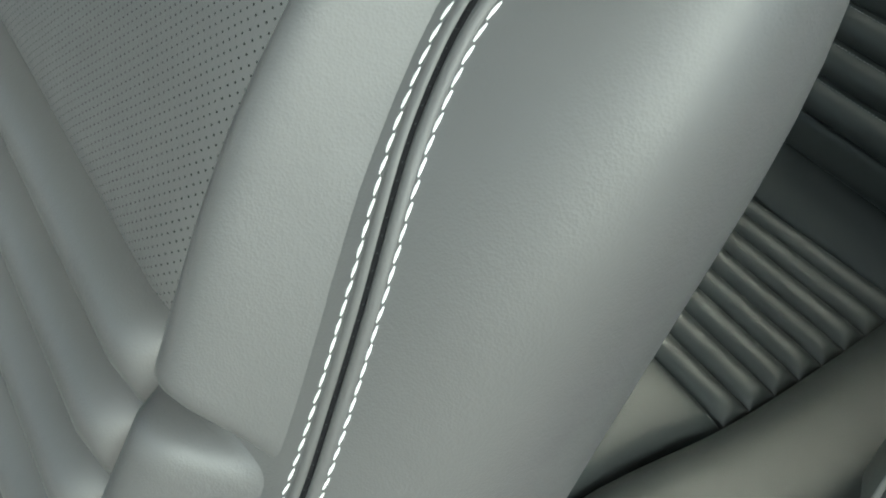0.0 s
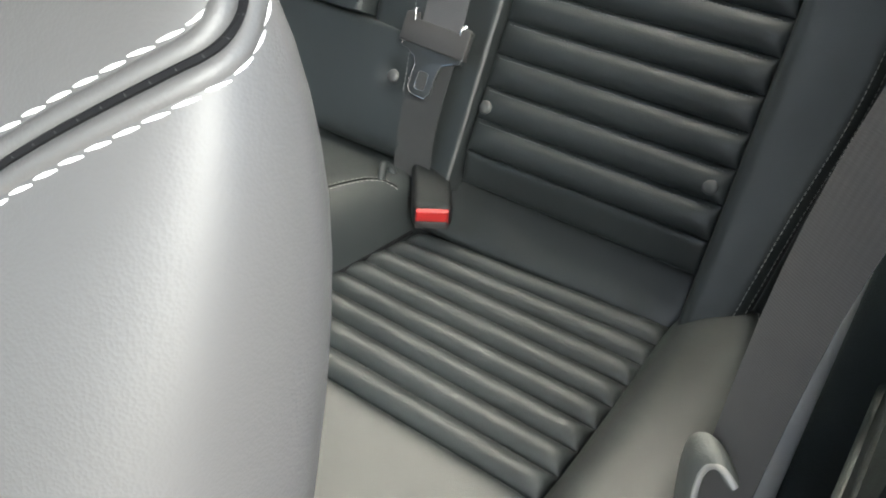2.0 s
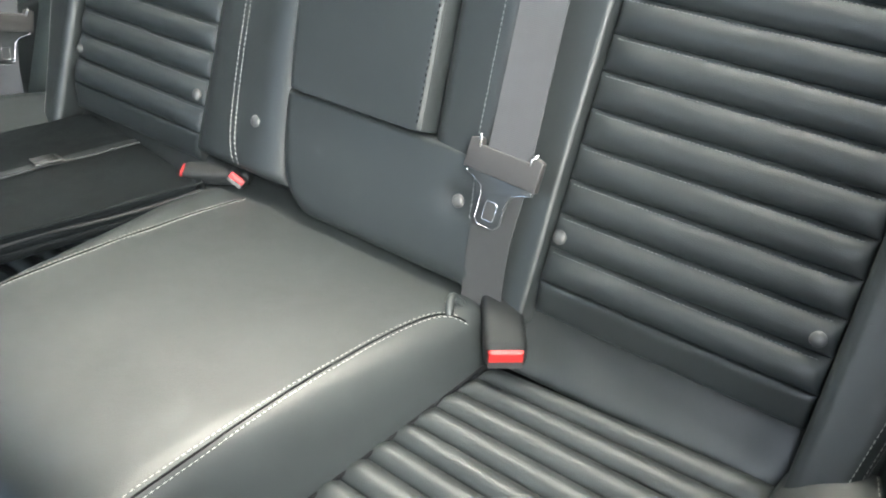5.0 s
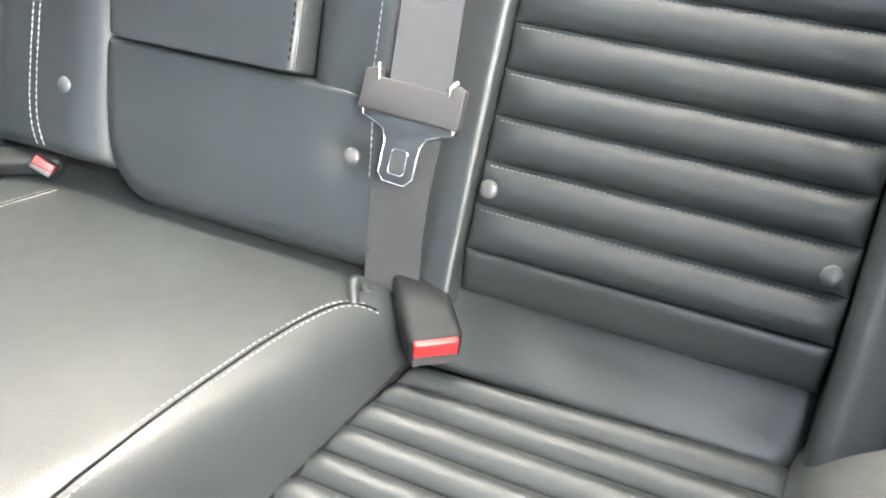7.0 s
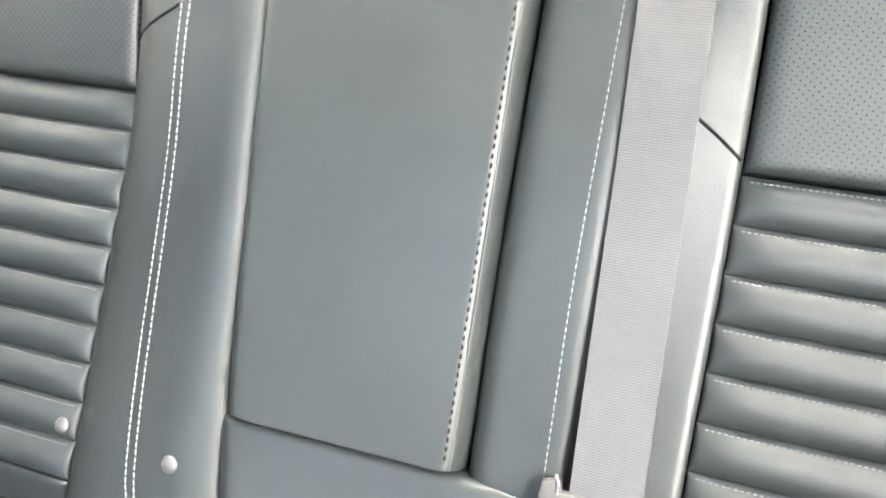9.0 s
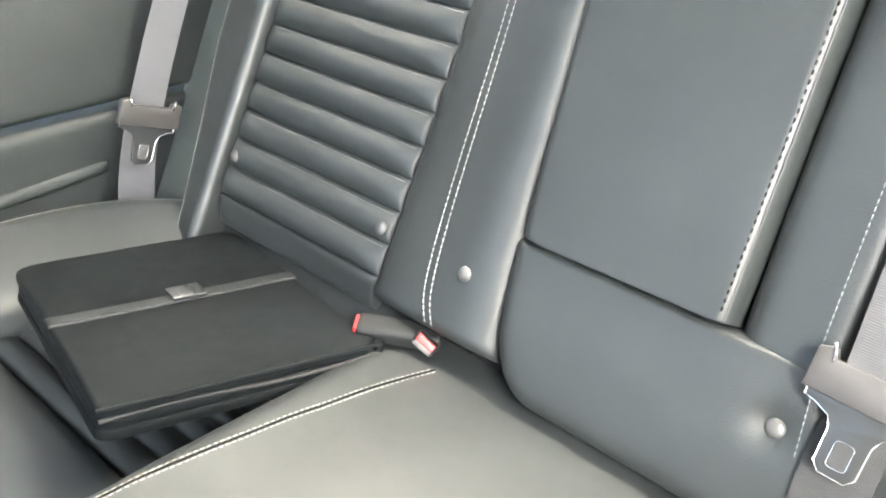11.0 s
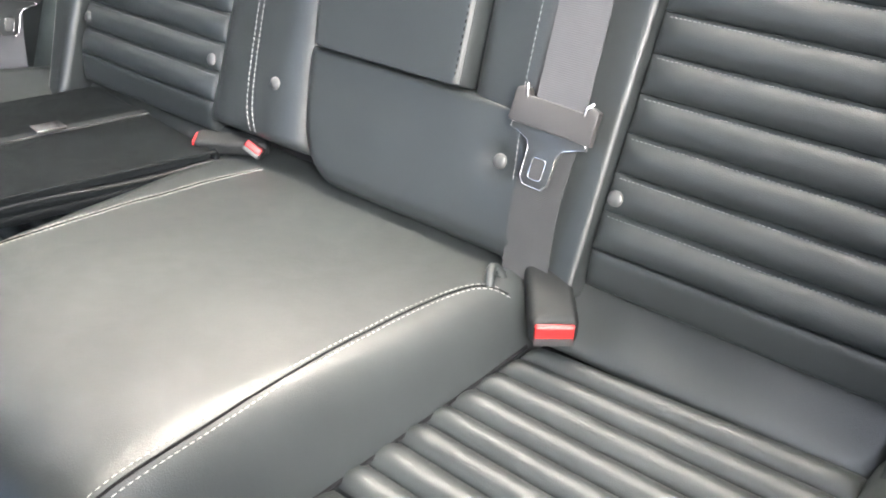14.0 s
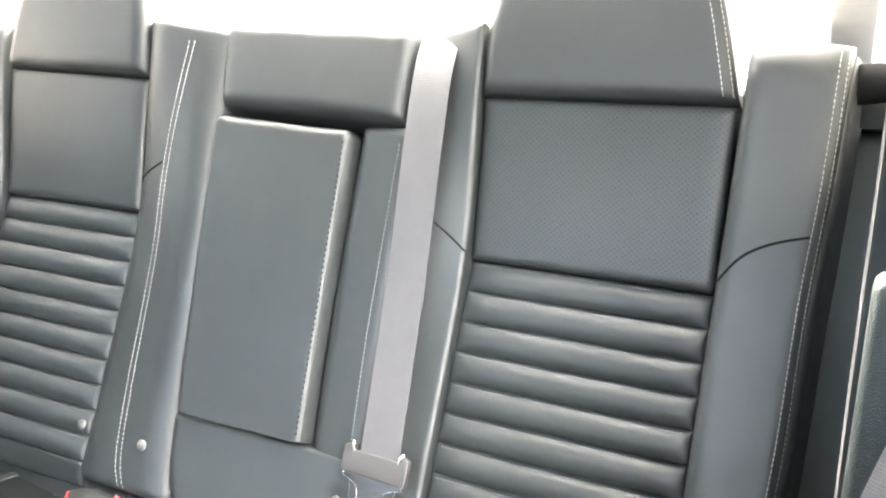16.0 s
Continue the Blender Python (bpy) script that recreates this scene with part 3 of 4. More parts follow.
def centre_back():
    root = thing("centre_bench_section", "black leather centre backrest framing the folded armrest", "car seat")
    part("header", pad(BACK, edge([(-0.112, 0.445), (-0.122, 0.553)], mid_lean, -0.012), edge([(0.163, 0.438), (0.163, 0.550)], mid_lean, -0.012), 0.026, 0.022, depth=0.08, nu=28, nv=28), LEATHER, root)
    part("strip", pad(BACK, edge([(0.1035, 0.044), (0.1008, 0.20), (0.1030, 0.434)], mid_lean, -0.010), edge([(0.181, 0.036), (0.180, 0.20), (0.180, 0.437)], mid_lean, -0.003), 0.013, 0.018, depth=0.06, nu=20, nv=40, corners=(0.020, 0.0, 0.008, 0.0)), LEATHER, root)
    low = part("lower_pad", pad(BACK, [(-0.082, -0.088, -0.008), (-0.094, -0.03, 0.0), (-0.105, 0.026, 0.001), (-0.106, 0.052, 0.002)], [(0.204, -0.088, -0.008), (0.198, -0.02, -0.002), (0.188, 0.027, 0.0), (0.176, 0.054, 0.0)], 0.027, 0.020, depth=0.08, nu=48, nv=44, rv=0.020, corners=(0.046, 0.0, 0.014, 0.0),
               extra=lambda a, b, u, v: -0.0060 * math.exp(-((a - 0.152) ** 2 + b * b) / 0.00022) + 0.0006 * noise.noise((a * 20, b * 20, 3.0)) * math.sin(math.pi * v)), LEATHER, root)
    band = bpy.data.objects["strip"]
    seam(band, BACK, tree_of(band), [(0.1610, 0.06), (0.1585, 0.20), (0.1600, 0.33), (0.1615, 0.42)], GREY_THREAD, 0.0055, 0.0042, 0.0010)
    bm = bmesh.new()
    box(bm, (1.22, 0.62, 0.09), turned(BACK, 0, 0.225, -0.072), 0.02)
    part("core", bm, DARK, root)
    stud(root, BACK, 0.153, 0.0, 0.0225)
    seam(low, BACK, tree_of(low), [(0.1665, 0.036), (0.1725, -0.012)], GREY_THREAD, 0.0055, 0.0042, 0.0011)


centre_back()


def armrest():
    root = thing("folding_armrest", "black leather armrest panel folded up into the backrest", "armrest")
    pan = part("cushion", pad(BACK, edge([(-0.0965, 0.050), (-0.1005, 0.09), (-0.108, 0.25), (-0.1145, 0.436)], mid_lean, -0.014), edge([(0.099, 0.052), (0.1003, 0.09), (0.0995, 0.25), (0.0995, 0.428)], mid_lean, -0.014), 0.028, 0.012, depth=0.05, nu=48, nv=60, rv=0.015, corners=(0.034, 0.024, 0.018, 0.018), extra=lambda a, b, u, v: 0.0009 * noise.noise((a * 16, b * 12, 8.0))), LEATHER, root)
    tree = tree_of(pan)
    seam(pan, BACK, tree, [(0.0895, 0.062), (0.0895, 0.25), (0.0885, 0.415)], DARK, 0.0068, 0.0040, 0.0021)
    bm = tube([onto(tree, BACK.at(a, b, 0), BACK.n)[0] for a, b in ((0.0935, 0.056), (0.0935, 0.15), (0.093, 0.25), (0.0925, 0.35), (0.0925, 0.42))], 0.0012)
    part("piping", bm, LEATHER, pan)


armrest()


# ---- the rear cushions ----
CUSH_R = [0.492, 0.523, 0.555, 0.587, 0.619, 0.652, 0.686, 0.720, 0.754]
CUSH_L = [0.497, 0.529, 0.562, 0.592, 0.620, 0.650, 0.680, 0.706, 0.730]
CUSH_X = [0.197, 0.200, 0.205, 0.210, 0.215, 0.220, 0.226, 0.232, 0.238]


def cushion(side):
    where = "under the case" if side < 0 else "beside the buckle"
    root = thing("rear_cushion", "black leather rear seat cushion with padded ribs, " + where, "car seat", "rear cushions")
    flip = side < 0
    for i in range(8):
        left = [(CUSH_X[i], CUSH_L[i] + 0.0006, 0.336), (CUSH_X[i + 1], CUSH_L[i + 1] - 0.0006, 0.336)]
        right = [(0.521, CUSH_R[i] + 0.0006, 0.336), (0.521, CUSH_R[i + 1] - 0.0006, 0.336)]
        bm = pad(SEAT, left, right, 0.0092, 0.020, depth=0.04, nu=28, nv=14, flip=flip, soft=True, extra=lambda a, b, u, v: 0.0008 * noise.noise((a * 40, b * 50, 5.0)) * math.sin(math.pi * v))
        rib = part("rib", bm, RIB_LEATHER, root)
        if i < 7:
            tree = tree_of(rib)
            seam(rib, SEAT, tree, [(side * (CUSH_X[i + 1] + 0.012), CUSH_L[i + 1] - 0.004), (side * 0.36, (CUSH_L[i + 1] + CUSH_R[i + 1]) / 2 - 0.004), (side * 0.508, CUSH_R[i + 1] - 0.004)], DARK_THREAD, 0.0046, 0.0031, 0.0008)
    front = pad(SEAT, [(0.182, 0.27, 0.300), (0.181, 0.33, 0.322), (0.183, 0.43, 0.330), (0.197, 0.4945, 0.334)], [(0.508, 0.27, 0.300), (0.506, 0.33, 0.324), (0.511, 0.43, 0.332), (0.521, 0.4895, 0.334)], 0.012, 0.030, depth=0.22, flip=flip)
    part("front_panel", front, LEATHER, root)
    slope = Place((0, 0.733, 0.338), (1, 0, 0), (0, 0.46, 0.89), (0, -0.89, 0.46))
    back = pad(slope, [(0.20, 0.0, -0.004), (0.19, 0.078, -0.032)], [(0.523, 0.0, -0.020), (0.55, 0.078, -0.044)], 0.012, 0.03, depth=0.05, nu=36, nv=24, flip=flip,
               extra=lambda a, b, u, v: (0.0014 * math.sin(a * 60 + b * 55) * math.exp(-((a - 0.315) / 0.06) ** 2) + 0.0016 * noise.noise((a * 13, b * 26, 7.0))) * math.sin(math.pi * v))
    part("rear_panel", back, LEATHER, root)
    bolster = part("bolster", pad(SEAT, [(0.513, 0.27, 0.305), (0.510, 0.36, 0.330), (0.5225, 0.49, 0.336), (0.522, 0.62, 0.338), (0.520, 0.752, 0.340), (0.545, 0.800, 0.352)],
                   [(0.690, 0.27, 0.325), (0.692, 0.36, 0.360), (0.692, 0.49, 0.372), (0.690, 0.62, 0.372), (0.674, 0.715, 0.368), (0.610, 0.806, 0.366)] if flip else
                   [(0.625, 0.27, 0.312), (0.628, 0.36, 0.345), (0.628, 0.49, 0.357), (0.624, 0.62, 0.363), (0.612, 0.715, 0.366), (0.580, 0.806, 0.370)], 0.026, 0.045, depth=0.20, nv=36, flip=flip, rv=0.03), LEATHER, root)
    tree = tree_of(bolster)
    seam(bolster, SEAT, tree, [(side * a, b) for a, b in (((0.684, 0.40), (0.684, 0.50), (0.682, 0.62), (0.666, 0.712), (0.612, 0.79)) if flip else ((0.619, 0.40), (0.620, 0.50), (0.616, 0.62), (0.604, 0.715), (0.580, 0.79)))], step=0.0056, length=0.0044)
    # Dark tube sunk in the joint to paint the shade of the crease.
    joint = [(0.199, 0.29, 0.316), (0.1975, 0.36, 0.337), (0.1985, 0.43, 0.340), (0.2055, 0.50, 0.3395), (0.2175, 0.61, 0.3395), (0.2300, 0.72, 0.340)]
    part("piping", tube([SEAT.at(side * p.x, p.y, p.z) for p in (along(joint, i / 40) for i in range(41))], 0.0024, 8), DARK, root, "dark tube painting the crease shade beside the centre cushion")
    bm = bmesh.new()
    box(bm, (0.42, 0.46, 0.22), Matrix.Translation((side * 0.40, 0.55, 0.215)), 0.02)
    part("core", bm, DARK, root)
    return root


cushion(1)
cushion(-1)


def centre_cushion():
    root = thing("centre_cushion", "raised black leather centre cushion with white double stitching", "car seat")
    right = [(0.200, 0.290, 0.28), (0.198, 0.34, 0.318), (0.198, 0.43, 0.328), (0.206, 0.50, 0.330), (0.231, 0.72, 0.332), (0.235, 0.80, 0.334), (0.235, 0.89, 0.334)]
    left = [(-a, b, n) for a, b, n in right]
    pan = part("cushion", pad(SEAT, left, right, 0.090, 0.050, depth=0.26, nu=56, nv=48, rv=0.07,
               extra=lambda a, b, u, v: ((0.53 - b) * 0.15 + 0.0018 * noise.noise((a * 11, b * 11, 9.0)) + 0.0011 * noise.noise((a * 34 + b * 20, b * 8, 4.0))) * dome(min(u, 1 - u) * 0.39, 0.050) * dome(v * 0.5, 0.07)), LEATHER, root)
    tree = tree_of(pan)
    for side in (1, -1):
        path = ((0.168, 0.305), (0.162, 0.335), (0.162, 0.40), (0.163, 0.52), (0.168, 0.63), (0.182, 0.70), (0.206, 0.722))
        if side < 0:
            path = ((0.160, 0.305), (0.155, 0.335), (0.155, 0.40), (0.155, 0.52), (0.152, 0.63), (0.146, 0.70), (0.138, 0.745))
        for shift in ((-0.0040, 0.0040) if side > 0 else (-0.0030, 0.0030)):
            seam(pan, SEAT, tree, [(side * (a + shift), b) for a, b in path], step=0.0058, length=0.0041, width=0.00085)
        bm = tube([onto(tree, SEAT.at(side * p.x, p.y, 0.38), SEAT.n)[0] for p in (along([(*q, 0) for q in path], i / 40) for i in range(41))], 0.0011, 6)
        part("piping", bm, DARK, pan)
    curl = [Vector((0.191, 0.714, 0.392)), Vector((0.186, 0.722, 0.401)), Vector((0.184, 0.731, 0.401)), Vector((0.189, 0.737, 0.391)), Vector((0.197, 0.735, 0.376))]
    part("leather_tab", tube([along(curl, i / 16) for i in range(17)], 0.0048, 8), LEATHER, pan, "curled leather tab at the seam end")


centre_cushion()


# ---- belts and buckles ----
def latch_plate(parent, m):
    """The plastic grip and steel tongue of a belt: x across, y up, z out."""
    out = [(-0.041, -0.017), (0.041, -0.017), (0.0405, 0.012), (0.034, 0.0145), (0.029, 0.0140), (0.0265, 0.008), (-0.0265, 0.008), (-0.029, 0.0140), (-0.034, 0.0145), (-0.0405, 0.012)]
    grip = plate(out, 0.009, m, 0.0012)
    g = part("grip", grip, LATCH, parent, "grey plastic grip")
    tongue = [(-0.038, -0.0165), (-0.038, -0.0220), (-0.030, -0.0235), (-0.0185, -0.0285), (-0.0148, -0.036), (-0.0145, -0.060), (-0.009, -0.066), (0.009, -0.066), (0.0145, -0.060), (0.0148, -0.036), (0.0185, -0.0285), (0.030, -0.0235), (0.038, -0.0220), (0.038, -0.0165)]
    t = part("tongue", plate(tongue, 0.0024, m @ Matrix.Translation((0, 0, 0.003)), 0.0006), TONGUE, parent, "dark steel tongue")
    rim = [m @ Vector((x * 0.97, y, 0.0056)) for x, y in tongue]
    part("bright_edge", tube(rim, 0.00034, 6), STEEL, t, "bright worn edge")
    hole = [m @ Vector((x, y - 0.050, 0.0056)) for x, y in rounded(0.013, 0.019, 0.003)]
    part("slot_rim", tube(hole, 0.00032, 6, closed=True), STEEL, t, "bright slot edge")
    part("slot", plate([(x, y - 0.050) for x, y in rounded(0.0125, 0.0185, 0.003)], 0.0004, m @ Matrix.Translation((0, 0, 0.0053))), DARK_WEB, t)
    for x in (-0.0285, 0.0285):
        part("pin", tube([m @ Vector((x, 0.004, 0.007)), m @ Vector((x * 1.02, 0.012, 0.010)), m @ Vector((x * 1.12, 0.017, 0.006))], 0.0016, 8), STEEL, g)


def centre_belt():
    root = thing("centre_seat_belt", "grey centre seat belt hanging with its latch plate over the backrest", "seat belt")
    run = [(0.193, 0.50, -0.08), (0.193, 0.548, -0.02), (0.1925, 0.562, 0.030), (0.1920, 0.548, 0.062), (0.1925, 0.50, 0.074), (0.195, 0.40, 0.066), (0.1985, 0.28, 0.052), (0.202, 0.16, 0.044), (0.2055, 0.07, 0.041), (0.206, 0.052, 0.0395)]
    pts = [along(run, i / 40) for i in range(41)]
    ribbon([BACK.at(*p) for p in pts], [Vector((1, 0, 0))] * 41, 0.0485, 0.0018, WEB, "web", root)
    low = [(0.205, 0.055, 0.030), (0.203, 0.02, 0.0305), (0.202, -0.02, 0.029), (0.203, -0.06, 0.022), (0.205, -0.14, 0.0)]
    pts = [along(low, i / 20) for i in range(21)]
    ribbon([BACK.at(*p) for p in pts], [Vector((1, 0, 0))] * 21, 0.0475, 0.0018, DARK_WEB, "lower_web", root, "dark lower end of the belt")
    latch_plate(root, turned(BACK, 0.2025, 0.056, 0.036, -2))


centre_belt()


def buckle(name, label, m, size=1.0, grey=True):
    """A buckle: y along it towards its mouth, x across, z up; its mouth at the origin."""
    root = thing(name, label, "seat belt buckle", "belt buckles")
    m = m @ Matrix.Diagonal((size * (0.86 if size == 1.0 else 1.0), 1.0 if size == 1.0 else 0.8, size, 1.0))
    bm = bmesh.new()
    for v in box(bm, (0.050, 0.104, 0.030), Matrix.Identity(4), 0.009, 4):
        f = (v.co.y + 0.052) / 0.104
        v.co.x *= 1.0 - 0.06 * (1 - f)
        v.co.z += 0.004 * math.sin(math.pi * f) + 0.003 * (1 - (v.co.x / 0.025) ** 2)
        v.co = m @ (v.co + Vector((0, -0.052, 0)))
    part("body", bm, BUCKLE, root)
    bm = bmesh.new()
    for v in box(bm, (0.040, 0.007, 0.017), Matrix.Identity(4), 0.003, 3):
        if v.co.z < 0:
            v.co.z += 0.006 * (1 - (v.co.x / 0.020) ** 2)
        v.co = m @ (v.co + Vector((0, -0.0002, 0.0042)))
    part("release_button", bm, RED, root, "red release button")
    bm = bmesh.new()
    box(bm, (0.040, 0.004, 0.010), m @ Matrix.Translation((0, 0.0002, -0.0072)), 0.001)
    part("mouth", bm, LATCH if grey else DARK, root)
    return root


def set_at(place, along_dir, up):
    """The pose of a buckle whose mouth is at a place and looks along a direction."""
    y = Vector(along_dir).normalized()
    z = (Vector(up) - Vector(up).dot(y) * y).normalized()
    m = Matrix((y.cross(z), y, z)).transposed().to_4x4()
    return Matrix.Translation(place) @ m


buckle("belt_buckle", "black belt buckle with red button lying on the ribbed cushion", set_at((0.262, 0.710, 0.375), (0.60, -0.78, -0.16), (0, 0, 1)))
buckle("belt_buckle", "black belt buckle with red button beside the document case", set_at((-0.226, 0.727, 0.403), (-0.80, -0.60, 0.05), (0.05, -0.1, 1)), 0.56)
buckle("belt_buckle", "black belt buckle with red button sunk beside the centre cushion", set_at((-0.160, 0.752, 0.404), (0.55, -0.70, 0.46), (0.6, 0.2, 1)), 0.50)


def side_belt(side):
    root = thing("rear_seat_belt", "grey rear seat belt hanging beside the backrest with its latch", "seat belt", "rear side belts")
    x = side * 0.658
    run = [(x, 0.99, 0.955), (x, 0.93, 0.86), (x, 0.83, 0.66), (x * 1.005, 0.765, 0.48), (x * 1.01, 0.745, 0.37), (x * 1.01, 0.74, 0.25)]
    pts = [along(run, i / 40) for i in range(41)]
    ribbon(pts, [Vector((-side * (0.04 if side > 0 else 0.45), 1, 0.28))] * 41, 0.047, 0.0016, WEB, "web", root)
    z = Vector((-side, 0, 0))
    y = Vector((0, 0.30, 0.95)).normalized()
    m = Matrix.Translation((x - side * 0.004, 0.768, 0.492)) @ Matrix((y.cross(z), y, z)).transposed().to_4x4()
    if side > 0:
        y = Vector((0.80, 0.10, 0.45)).normalized()
        z = Vector((-0.42, 0.30, 0.86))
        z = (z - z.dot(y) * y).normalized()
        m = Matrix.Translation((0.652, 0.765, 0.470)) @ Matrix((y.cross(z), y, z)).transposed().to_4x4() @ Matrix.Diagonal((0.7, 0.8, 1.0, 1.0))
    latch_plate(root, m)
    if side > 0:
        bm = tube([Vector((0.657, 1.0, 0.96)), Vector((0.622, 1.0, 0.955))], 0.020, 16)
        part("belt_guide", bm, DARK, root, "round black belt guide")


side_belt(1)
side_belt(-1)


def front_belt():
    root = thing("front_seat_belt", "brown-grey front seat belt hanging from the middle pillar", "seat belt")
    run = [(0.770, 0.362, 1.15), (0.710, 0.414, 0.93), (0.676, 0.449, 0.78), (0.646, 0.487, 0.60), (0.634, 0.521, 0.34), (0.628, 0.540, 0.20)]
    pts = [along(run, i / 30) for i in range(31)]
    ribbon(pts, [Vector((0.815, -0.579, 0.0))] * 31, 0.046, 0.0018, BROWN_WEB, "web", root)
    blade = [Vector((0.634, 0.515, 0.25)), Vector((0.622, 0.511, 0.35)), Vector((0.615, 0.507, 0.42)), Vector((0.617, 0.503, 0.448)), Vector((0.626, 0.499, 0.458)), Vector((0.638, 0.495, 0.452))]
    pts = [along(blade, i / 24) for i in range(25)]
    ribbon(pts, [Vector((0.55, -0.80, 0.1))] * 25, 0.030, 0.009, GUIDE, "guide_loop", root, "grey plastic guide loop")
    rim = [p + Vector((0.55, -0.80, 0.1)) * 0.0152 for p in pts]
    part("guide_rim", tube(rim, 0.0024, 8), LIGHT_TRIM, root, "paler moulded rim of the guide")


front_belt()


# ---- the document case on the far cushion ----
def document_case():
    root = thing("document_case", "flat worn black leather document case lying on the seat", "bag")
    corners = [Vector((-0.243, 0.474, 0.436)), Vector((-0.188, 0.722, 0.398)), Vector((-0.502, 0.780, 0.392)), Vector((-0.531, 0.534, 0.402))]
    o = sum(corners, Vector()) / 4
    a = ((corners[0] + corners[1]) / 2 - o).normalized()
    up = (corners[1] - corners[3]).cross(corners[2] - corners[0]).normalized()
    if up.z < 0:
        up = -up
    b = up.cross(a)
    case = Place(o, a, b, up)
    flat = [((c - o).dot(case.a), (c - o).dot(case.b)) for c in corners]
    n, r, f, l = flat

    def leaf(name, top, thick, grow, mat, label="", shift=0.0):
        def g(p):
            return (p[0] * (1 + grow) + shift, p[1] * (1 + grow))
        bm = pad(case, [(*g(l), top - thick), (*g(n), top - thick)], [(*g(f), top - thick), (*g(r), top - thick)], thick, 0.003, depth=0.004, nu=36, nv=36, corners=(0.024, 0.024, 0.020, 0.024),
                 extra=lambda x, y, u, v: 0.0012 * noise.noise((x * 14, y * 14, thick * 50)))
        return part(name, bm, mat, root, label)

    leaf("lid", 0.0, 0.005, 0.0, CASE)
    leaf("pages", -0.008, 0.014, -0.03, DARK)
    leaf("middle_leaf", -0.0125, 0.005, -0.01, CASE)
    leaf("bottom_leaf", -0.022, 0.005, 0.0, CASE)
    zipper = [case.at(*(Vector(n).lerp(Vector(r), t) * 0.985), -0.013 + 0.002 * math.sin(t * 7)) for t in [i / 40 for i in range(41)]]
    part("zip", tube(zipper, 0.0022, 6), DARK_THREAD, root, "dark zip")
    fold = [case.at(*(Vector(n).lerp(Vector(r), t) * 1.004), -0.001) for t in [i / 30 for i in range(31)]]
    part("edge_binding", tube(fold, 0.0016, 6), CASE, root, "bound edge")
    loop = Vector(r)
    spine = [case.at(loop.x * 0.985 - 0.004, loop.y * (1.0 + 0.03 * math.sin(math.pi * t)), -0.002 - 0.016 * t) for t in [i / 12 for i in range(13)]]
    part("spine", tube(spine, 0.004, 8), CASE, root)
    p, q = Vector(l).lerp(Vector(n), 0.47), Vector(f).lerp(Vector(r), 0.47)
    d = (Vector(n) - Vector(l)).normalized() * 0.0085
    band = pad(case, [(*(p - d), 0.0008), (*(p + d), 0.0008)], [(*(q - d), 0.0008), (*(q + d), 0.0008)], 0.0014, 0.002, depth=0.002, nu=24, nv=6,
               extra=lambda x, y, u, v: 0.0012 * noise.noise((x * 14, y * 14, 0.35)))
    part("band", band, CASE_BAND, root, "scuffed grey band")
    mid = p.lerp(q, 0.52)
    bm = bmesh.new()
    box(bm, (0.034, 0.026, 0.004), turned(case, mid.x, mid.y, 0.006, math.degrees(math.atan2((q - p).y, (q - p).x))), 0.0015)
    part("clasp", bm, STEEL, root, "bright metal clasp")


document_case()


